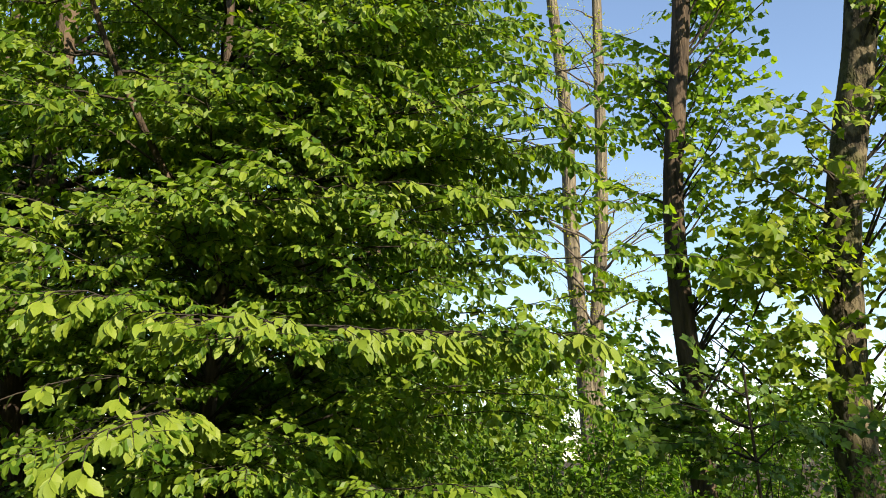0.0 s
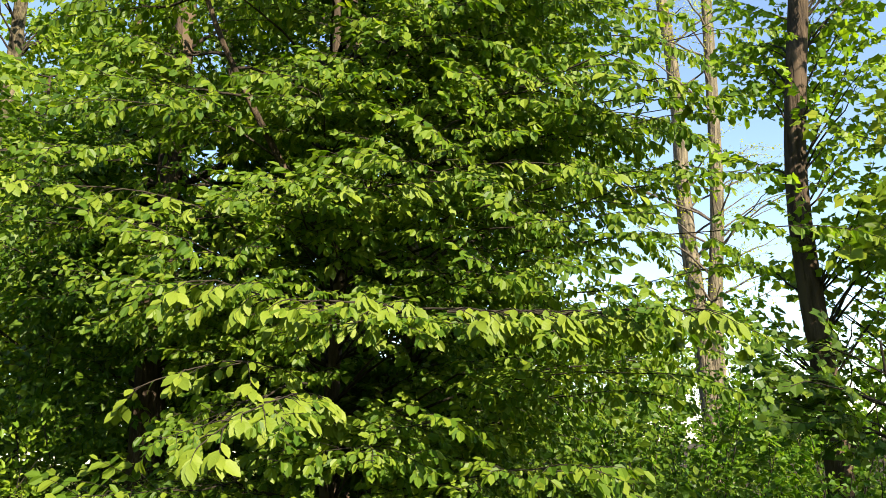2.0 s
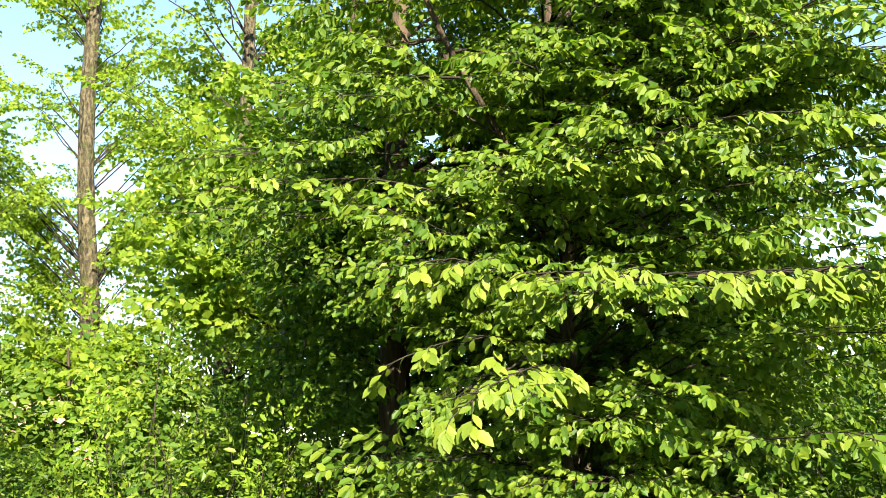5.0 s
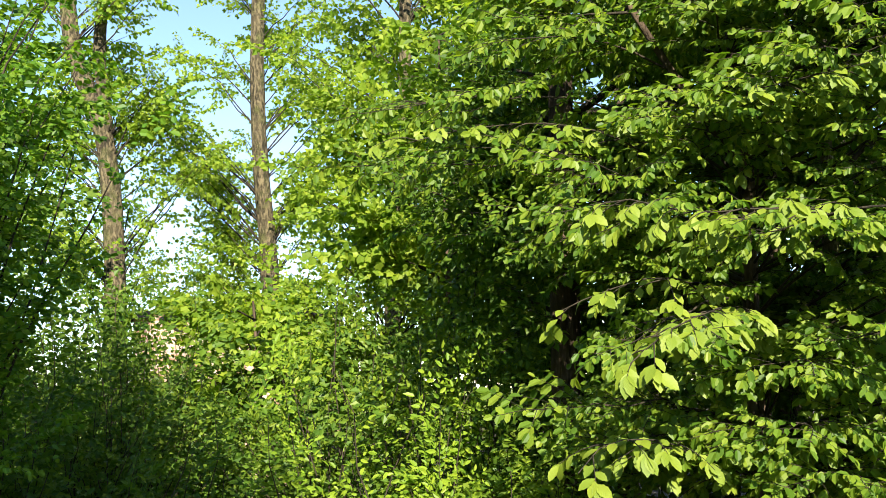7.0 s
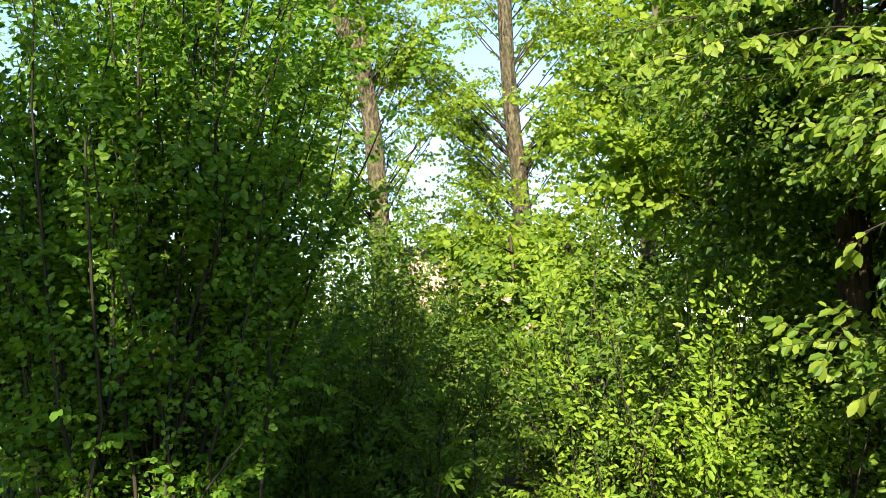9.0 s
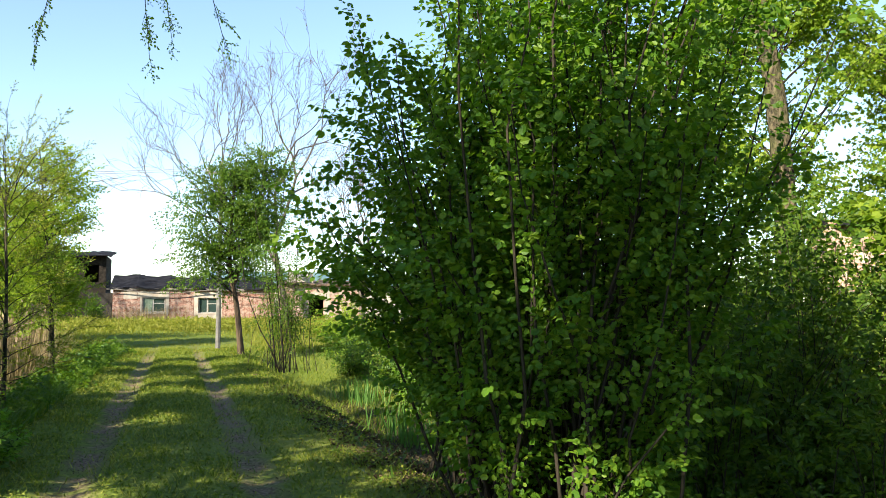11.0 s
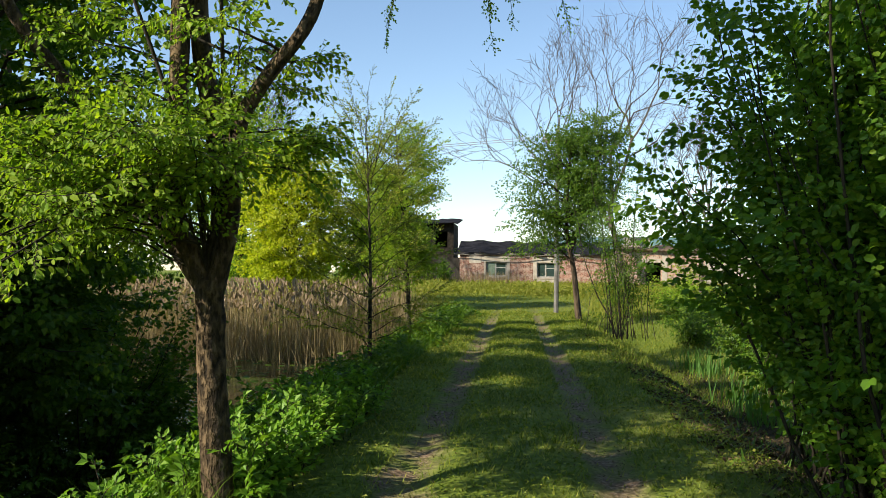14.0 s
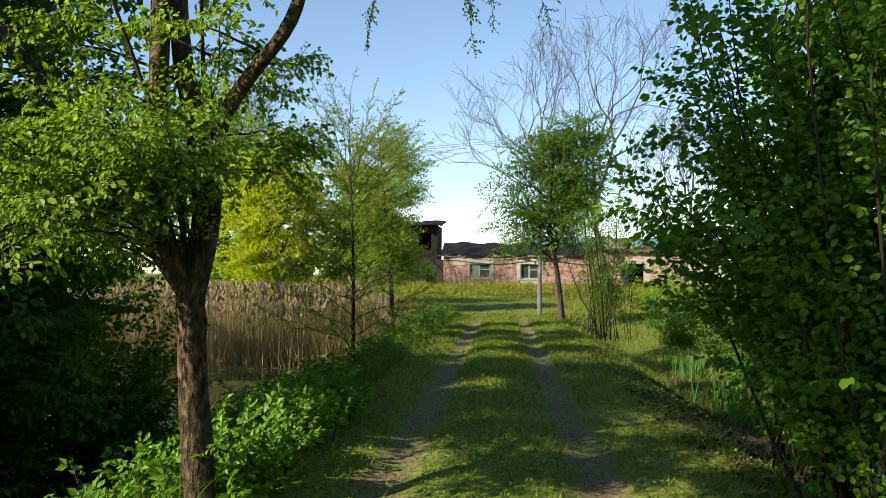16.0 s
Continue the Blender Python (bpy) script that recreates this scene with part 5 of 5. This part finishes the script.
def scattered(n, x0, x1, y0, y1, power=1.0):
    u = rng.uniform(0, 1, n) ** power
    return x1 - (x1 - x0) * u, rng.uniform(y0, y1, n)


# short grass on and beside the track, thinner in the ruts and under the trees
x, y = scattered(104000, -34, 1.5, -2.7, 1.7, 1.7)
tuft = 0.5 + 0.5 * np.sin(2.3 * x + 3 * np.sin(1.7 * y)) * np.sin(3.1 * y + 2 * np.sin(0.9 * x))
keep = rng.uniform(0, 1, len(x)) < np.where((np.abs(y + 1.37) < 0.19) | (np.abs(y - 0.17) < 0.19), 0.06 + 0.1 * tuft, 0.6 + 0.4 * tuft) * (1 - 0.8 * sstep(1.1, 1.7, y) * sstep(-26, -18, x))
x, y, tuft = x[keep], y[keep], tuft[keep]
blades(len(x), x, y, rng.uniform(0.022, 0.075, len(x)) * (0.5 + 0.9 * tuft) * (1 + 0.008 * np.abs(x)), rng.uniform(0.004, 0.008, len(x)) * (1 + 0.09 * np.abs(x)), 0.5, 0.5, M_GRASS, "grass", "short trodden grass on the track", "grass", segs=1)
# taller grass down the pond bank
x, y = scattered(20000, -32, 1.5, -4.4, -2.3, 1.3)
blades(len(x), x, y, rng.uniform(0.18, 0.48, len(x)), rng.uniform(0.006, 0.012, len(x)) * (1 + 0.05 * np.abs(x)), 0.3, 0.5, M_WOOD_LEAF, "grass", "tall lush grass on the pond bank", "grass", segs=3)
x, y = scattered(16000, -34, -15.0, 1.2, 9.0, 1.0)
blades(len(x), x, y, rng.uniform(0.06, 0.2, len(x)), rng.uniform(0.006, 0.012, len(x)) * (1 + 0.05 * np.abs(x)), 0.4, 0.5, M_GRASS, "grass", "grass on the ditch bank", "grass", segs=1)
herbs = Heap()
g = np.random.default_rng(37)
n = 1100
cx, cy, ch = -6.2 - 26 * g.uniform(0, 1, n) ** 1.25, g.normal(-2.95, 0.32, n), g.uniform(0.12, 0.6, n)
m = 16
off = np.stack([g.normal(0, 0.09, (n, m)), g.normal(0, 0.09, (n, m)), ch[:, None] * g.uniform(0.15, 1, (n, m))], axis=-1)
pos = (np.stack([cx, cy, height(cx, cy)], axis=1)[:, None] + off).reshape(-1, 3)
scatter(herbs, kite(0.55), rot_to(g.normal(size=(n * m, 3)) * np.array([1, 1, 0.4]) - np.array([0, 0, 0.35]), g.normal(0, 0.4, (n * m, 3)) + np.array([0.2, -0.2, 1.0])), pos, g.uniform(0.05, 0.1, n * m) * (1 + 0.02 * np.abs(pos[:, 0])))
# darker leaf than the nettles': the bank's shade is put into the colour
tagged(new("bank_herbs", herbs.mesh("bank_herbs", M_WOOD_LEAF)), "dense herbs and nettles down the pond bank, coloured dark for shade", "herbs", kind="stuff")
# low herbs among the litter on the ditch bank
x, y = scattered(2600, -20, 1.0, 1.0, 3.4, 1.2)
blades(len(x), x, y, rng.uniform(0.04, 0.14, len(x)), rng.uniform(0.012, 0.03, len(x)), 0.6, 0.6, M_BUSH, "herbs", "sparse green herbs among dead leaves", "herbs", segs=1)
small = Heap()
g = np.random.default_rng(41)
n = 26000
x = 1.0 - 26 * g.uniform(0, 1, n) ** 1.5
y = g.uniform(-2.5, 1.7, n)
lush = np.sin(3.7 * x + 2 * np.sin(2.9 * y)) * np.sin(4.3 * y + np.sin(2.1 * x))
pick = (np.abs(y + 1.37) > 0.2) & (np.abs(y - 0.17) > 0.2) & (lush > g.uniform(-0.9, 0.6, n))
x, y = x[pick], y[pick]
n = len(x)
scatter(small, kite(0.7, 0.3), rot_to(np.stack([g.normal(size=n), g.normal(size=n), g.normal(0.2, 0.3, n)], axis=1), np.stack([g.normal(0.1, 0.4, n), g.normal(-0.1, 0.4, n), np.ones(n)], axis=1)), np.stack([x, y, height(x, y) + g.uniform(0.01, 0.07, n)], axis=1), g.uniform(0.015, 0.035, n) * (1 + 0.04 * np.abs(x)))
tagged(new("clover", small.mesh("clover", M_GRASS)), "low clover and weeds in the track grass", "weeds", kind="stuff")
litter = Heap()
g = np.random.default_rng(17)
n = 16000
x, y = 1.0 - 24 * g.uniform(0, 1, n) ** 1.5, 1.1 + 2.8 * g.uniform(0, 1, n)
scatter(litter, kite(0.7, 0.4), rot_to(np.stack([g.normal(size=n), g.normal(size=n), g.normal(0, 0.2, n)], axis=1), np.stack([g.normal(0, 0.3, n), g.normal(0, 0.3, n), np.ones(n)], axis=1)), np.stack([x, y, height(x, y) + 0.012], axis=1), g.uniform(0.03, 0.07, n))
tagged(new("leaf_litter", litter.mesh("leaf_litter", M_LITTER)), "brown dead leaves lying on the ditch bank", "leaf litter", kind="stuff")
crumbs = Heap()
n = 7000
x = 1.0 - 22 * g.uniform(0, 1, n) ** 1.6
y = g.choice([-1.37, 0.17, 0.95], n) + g.normal(0, 0.2, n)
scatter(crumbs, kite(0.8, 0.4), rot_to(np.stack([g.normal(size=n), g.normal(size=n), g.normal(0, 0.3, n)], axis=1), np.stack([g.normal(0, 0.4, n), g.normal(0, 0.4, n), np.ones(n)], axis=1)), np.stack([x, y, height(x, y) + 0.01], axis=1), g.uniform(0.008, 0.02, n))
tagged(new("leaf_crumbs", crumbs.mesh("leaf_crumbs", M_LITTER)), "small dry leaf scraps and stones on the track", "leaf litter", kind="stuff")
# meadow before the farm
x, y = rng.uniform(-62.2, -32, 46000), rng.uniform(-14, 14, 46000)
tall_zone = sstep(-44, -54, x) * (0.35 + 0.65 * (0.5 + 0.5 * np.sin(0.9 * x + 2 * np.sin(0.6 * y)) * np.sin(1.1 * y + x)))
blades(len(x), x, y, rng.uniform(0.15, 0.7, len(x)) * tall_zone + rng.uniform(0.03, 0.09, len(x)) + 0.14 * (np.abs(y + 0.6) > 3.0), rng.uniform(0.02, 0.05, len(x)), 0.25, 0.3, M_DRYGRASS, "meadow_grass", "tall yellow-green meadow grass before the farm", "grass", segs=1)
weeds = Heap()
g = np.random.default_rng(23)
cx, cy, ch = g.uniform(-61.5, -46, 330), g.uniform(-13, 13, 330), g.uniform(0.15, 0.6, 330)
m = 60
off = g.normal(0, 0.32, (330, m, 3)) * np.array([1, 1, 0]) + np.array([0, 0, 1]) * (g.uniform(0, 1, (330, m, 1)) * ch[:, None, None])
pos = np.stack([cx, cy, height(cx, cy)], axis=1)[:, None] + off
scatter(weeds, kite(0.6), rot_to(g.normal(size=(330 * m, 3)), g.normal(0, 0.5, (330 * m, 3)) + np.array([0.2, -0.3, 1.0])), pos.reshape(-1, 3), g.uniform(0.1, 0.2, 330 * m))
tagged(new("meadow_weeds", weeds.mesh("meadow_weeds", M_DRYGRASS)), "leafy bright green weeds in the rough meadow", "weeds", kind="stuff")
x, y = rng.uniform(-61.8, -57, 700), rng.normal(-2.6, 1.6, 700)
blades(len(x), x, y, rng.uniform(0.6, 1.35, len(x)), rng.uniform(0.02, 0.035, len(x)), 0.12, 0.12, M_REED, "tall_weeds", "dry straw-coloured weeds below the farm windows", "weeds", segs=2)

# reed bed
n = 7000
x, y = rng.uniform(-28, -20.0, n), rng.uniform(-15, -3.9, n)
keep = (x < -21.0 - 0.25 * np.abs(y + 6)) | (rng.uniform(0, 1, n) < 0.2)
x, y = x[keep], y[keep]
n = len(x)
hr = rng.uniform(1.75, 2.7, n)
state = np.random.default_rng(92)
blades(n, x, y, hr, rng.uniform(0.014, 0.022, n), 0.05, 0.04, M_REED, "reeds", "dry straw-coloured reeds standing in the pond", "reeds", rng=np.random.default_rng(92), segs=3)
blades(2 * n, np.repeat(x, 2), np.repeat(y, 2), np.repeat(hr, 2) * state.uniform(0.5, 0.9, 2 * n), state.uniform(0.015, 0.025, 2 * n), 0.22, 0.3, M_REED, "reed_leaves", "dry reed leaves in the pond", "reeds", rng=state, segs=3)
plume = Heap()
LVp, LFp = blade(0.5, 0.5, -0.3)
pick = state.uniform(0, 1, n) < 0.4
x, y, hr, n = x[pick], y[pick], hr[pick], int(pick.sum())
d = np.stack([state.normal(0, 0.35, n), state.normal(0, 0.35, n), np.ones(n)], axis=1)
scatter(plume, (LVp, LFp), rot_to(d, state.normal(size=(n, 3))), np.stack([x, y, height(x, y) + hr * 0.93], axis=1), state.uniform(0.13, 0.22, n))
tagged(new("reed_plumes", plume.mesh("reed_plumes", M_PLUME)), "brown feathery plumes on top of the reeds", "reeds", kind="stuff")

# floating leaves on the pond
g = np.random.default_rng(29)
n = 700
ang = np.linspace(0, 2 * np.pi, 8, endpoint=False)
rim = np.stack([np.cos(ang), np.sin(ang), 0 * ang], axis=1)
pads = Heap()
scatter(pads, (rim, np.array([(0, 1, 2, 3), (0, 3, 4, 7), (7, 4, 5, 6)])), rot_to(np.stack([g.normal(size=n), g.normal(size=n), 0 * g.normal(size=n)], axis=1), np.tile([[0, 0, 1.0]], (n, 1))), np.stack([g.uniform(-21, -9, n), -3.9 - 9 * g.uniform(0, 1, n) ** 1.5, np.full(n, -0.712)], axis=1), g.uniform(0.03, 0.09, n))
tagged(new("floating_leaves", pads.mesh("floating_leaves", M_BUSH)), "small round leaves floating on the pond", "pond weed", kind="stuff")

def sword(k):
    """One iris leaf: a tall blade with a raised midline that bends at its tip."""
    g = np.random.default_rng(500 + k)
    bend, V, F = g.uniform(0.02, 0.22), [], []
    for i in range(6):
        s = i / 5
        w = 0.021 * (1 - s ** 3) + 0.001
        V += [(-w, bend * s ** 3, 0.95 * s), (0, bend * s ** 3 + 0.006, 0.95 * s), (w, bend * s ** 3, 0.95 * s)]
    for i in range(5):
        F += [(3 * i, 3 * i + 1, 3 * i + 4, 3 * i + 3), (3 * i + 1, 3 * i + 2, 3 * i + 5, 3 * i + 4)]
    return np_mesh("leaf", V, F, M_IRIS, True)


SWORDS = [sword(k) for k in range(5)]
# irises in the ditch
for k, (ix, iy) in enumerate([(-16.0, 3.5), (-15.2, 3.6), (-14.5, 3.7), (-14.3, 4.2), (-13.7, 4.4), (-15.0, 4.2), (-13.4, 4.0), (-22.5, 4.3), (-23.5, 4.0), (-21.8, 4.2), (-12.7, 3.8), (-17.2, 3.8)]):
    g = np.random.default_rng(100 + k)
    ob = thing("iris_clump", (ix, iy, float(height(ix, iy))), "clump of upright sword-shaped iris leaves in the ditch", "iris", "irises in the ditch")
    for _ in range(30):
        leaf = new("leaf", SWORDS[int(g.integers(5))])
        leaf.parent = ob
        px, py = g.normal(0, 0.27, 2)
        leaf.matrix_basis = pose(px, py, float(height(ix + px, iy + py) - height(ix, iy)) - 0.02, g.normal(0, 9), g.normal(0, 9), g.uniform(0, 360)) @ Matrix.Scale(g.uniform(0.45, 0.8), 4)

# nettles by the foot of the forked tree
for k in range(130):
    g = np.random.default_rng(200 + k)
    nx, ny = -4.3 - 5.7 * g.uniform(0, 1) ** 1.3, g.uniform(-3.2, -2.1)
    if nx > -5.75 and abs(ny + 2.44) < 0.42:
        continue
    nz = float(height(nx, ny))
    nt = Plant(300 + k, "nettle", (nx, ny, nz), "fresh green nettle on the bank", "nettle", "kite", 0.07, M_NETTLE, M_TWIG, 0.14, 5, 0.2, 2, 0.5, 24, group="nettles", variants=2)
    for s in range(3):
        nt.limb((nx + g.normal(0, 0.05), ny + g.normal(0, 0.05), nz - 0.02), (nx + g.normal(0, 0.12), ny + g.normal(0, 0.12), nz + g.uniform(0.18, 0.44)), 0.004, 0.0, 6, 0.2, (0, 180))
    nt.done("leaves")

# far tree belt
belt = thing("far_tree_belt", (0, 0, 0), "distant belt of trees on the horizon", "trees", kind="stuff")
heap = Heap()
g = np.random.default_rng(77)
LVb, LFb = kite(0.9, 0.3)
for _ in range(110):
    a = g.uniform(0, 2 * np.pi)
    rr = g.uniform(95, 150)
    if math.cos(a) < -0.8 and abs(math.sin(a)) < 0.1:
        continue
    c = np.array([rr * math.cos(a), rr * math.sin(a), 0])
    hgt = g.uniform(4, 9)
    m = 160
    q = in_ellipsoid(g, c + np.array([0, 0, hgt * 0.5]), (hgt * 0.55, hgt * 0.55, hgt * 0.55), m, 0.6)
    scatter(heap, (LVb, LFb), rot_to(g.normal(size=(m, 3)), g.normal(size=(m, 3))), q, g.uniform(0.8, 1.6, m))
part("crowns", heap.mesh("crowns", M_WOOD_LEAF), None, belt)


# ---- the elm's nearest branches, leaf by leaf ----
def big_leaf(k):
    """An elm leaf with a toothed edge, a folded midrib and a bent tip."""
    g = np.random.default_rng(400 + k)
    n = 9
    V, F = [], []
    fold, bend = g.uniform(0.12, 0.3), g.uniform(0.1, 0.35)
    for i in range(n + 1):
        s = i / n
        w = 0.25 * math.sin(math.pi * s ** 1.1) ** 0.8 * (1 + (0.09 if i % 2 else -0.05)) if 0 < i < n else 0.012
        z = -bend * s * s
        V += [(s, w, z + fold * w), (s, 0, z), (s, -w, z + fold * w)]
    for i in range(n):
        a = 3 * i
        F += [(a, a + 1, a + 4, a + 3), (a + 1, a + 2, a + 5, a + 4)]
    return np_mesh("leaf", V, F, M_BIGLEAF, True)


BIG = [big_leaf(k) for k in range(5)]


def leafy_branch(seed, owner, line, r, twigs, leaf, per_twig=7, reach=0.3):
    """A near branch: its wood in one mesh, each of its leaves an object."""
    g = np.random.default_rng(seed)
    o = np.array(owner.location)
    heap, spots = Heap(), []
    pts = smooth_line(line, 16)
    heap.add(*tube(pts, np.linspace(r, r * 0.3, 16), 6))
    rows = [pts[6:]]
    for i in range(twigs):
        s = 0.35 + 0.63 * (i + 0.5) / twigs
        x = s * 15
        j = min(int(x), 14)
        p = pts[j] + (pts[j + 1] - pts[j]) * (x - j)
        t = unit(pts[j + 1] - pts[j])
        a = radians(g.uniform(35, 65)) * (1 if i % 2 else -1)
        d = np.array([t[0] * math.cos(a) - t[1] * math.sin(a), t[0] * math.sin(a) + t[1] * math.cos(a), g.normal(0.05, 0.12)])
        ln = reach * g.uniform(0.45, 1.15)
        tw = np.array([p + d * ln * q - np.array([0, 0, 0.42 * ln * q * q]) for q in np.linspace(0, 1, 5)])
        heap.add(*tube(tw, np.linspace(0.0035, 0.001, 5), 4))
        rows.append(tw)
    wood = part("branch", heap.mesh("branch", M_TWIG, o, True), None, owner, "thin brown branch with large fresh leaves")
    for row, tw in enumerate(rows):
        n = per_twig if row else 14
        for k in range(n):
            # two leaves along the twig, the others in a drooping fan at its end
            x = (k + 0.5) / n * (len(tw) - 1) if not row else (0.45 + 0.2 * k if k < 2 else 0.80 + 0.19 * (k - 2) / (n - 2)) * (len(tw) - 1)
            j = min(int(x), len(tw) - 2)
            p = tw[j] + (tw[j + 1] - tw[j]) * (x - j)
            t = unit(tw[j + 1] - tw[j])
            a = radians(g.uniform(40, 65)) * (1 if k % 2 else -1) if k < 2 or not row else radians(-68 + 136 * (k - 2) / (n - 3) + g.normal(0, 7))
            h = unit(np.array([t[0] * math.cos(a) - t[1] * math.sin(a), t[0] * math.sin(a) + t[1] * math.cos(a), 0.0]))
            dn = radians(g.normal(44, 13) if row else g.normal(18, 12))
            d = h * math.cos(dn) - np.array([0, 0, math.sin(dn)])
            R = rot_to(d, np.array([g.normal(0.25, 0.25), g.normal(-0.9, 0.3), 1.0]))
            s = leaf * g.uniform(0.75, 1.12) * (1.0 if k > 1 else 0.85)
            ob = new("leaf", BIG[int(g.integers(5))])
            ob.parent = wood
            ob.matrix_basis = Matrix([[*(R[i] * s), p[i] - o[i]] for i in range(3)] + [[0, 0, 0, 1]])


NEAR = [
    # points of the branch from the trunk outwards, twigs, leaf, reach of its twigs
    ([(-0.85, 4.40, 1.75), (-0.35, 3.5, 2.08), (-0.45, 2.95, 2.08), (-0.76, 2.78, 2.08), (-0.97, 2.70, 2.15), (-1.13, 2.64, 2.14)], 22, 0.080, 0.24),
    ([(-0.45, 3.45, 2.06), (-0.25, 3.05, 2.06), (0.05, 2.98, 2.03), (0.40, 2.98, 2.0), (0.76, 2.93, 2.0), (0.96, 2.88, 1.94)], 38, 0.082, 0.26),
    ([(-0.86, 4.40, 1.22), (-0.75, 3.4, 1.70), (-0.78, 2.8, 1.68), (-0.88, 2.6, 1.60), (-1.0, 2.48, 1.48)], 26, 0.086, 0.22),
    ([(-0.86, 4.40, 1.30), (-0.9, 3.5, 1.80), (-0.95, 2.95, 1.86), (-1.15, 2.75, 1.80), (-1.32, 2.65, 1.72)], 9, 0.076, 0.24),
    ([(-0.90, 4.40, 0.60), (-1.0, 3.4, 1.10), (-1.05, 2.8, 1.22), (-1.15, 2.6, 1.20), (-1.2, 2.5, 1.12)], 12, 0.076, 0.30),
    ([(-0.85, 4.42, 2.20), (-1.2, 3.7, 2.62), (-1.5, 3.3, 2.72), (-1.9, 3.1, 2.72), (-2.2, 2.95, 2.66)], 14, 0.080, 0.28),
    ([(-0.82, 4.45, 2.30), (-0.3, 3.7, 2.80), (0.2, 3.35, 2.80), (0.55, 3.3, 2.72), (0.75, 3.25, 2.60)], 14, 0.078, 0.28),
    ([(-0.82, 4.45, 2.10), (-0.6, 3.6, 2.62), (-0.6, 3.3, 2.68), (-0.5, 3.2, 2.66), (-0.1, 3.15, 2.66)], 10, 0.076, 0.26),
    ([(-0.80, 4.45, 2.60), (0.1, 3.7, 3.20), (0.6, 3.4, 3.22), (0.9, 3.3, 3.16), (1.1, 3.25, 3.05)], 12, 0.076, 0.26),
]
for k, (line, twigs, leaf, reach) in enumerate(NEAR):
    leafy_branch(k + 1, elm.ob, line, 0.007, twigs, leaf, 7, reach)
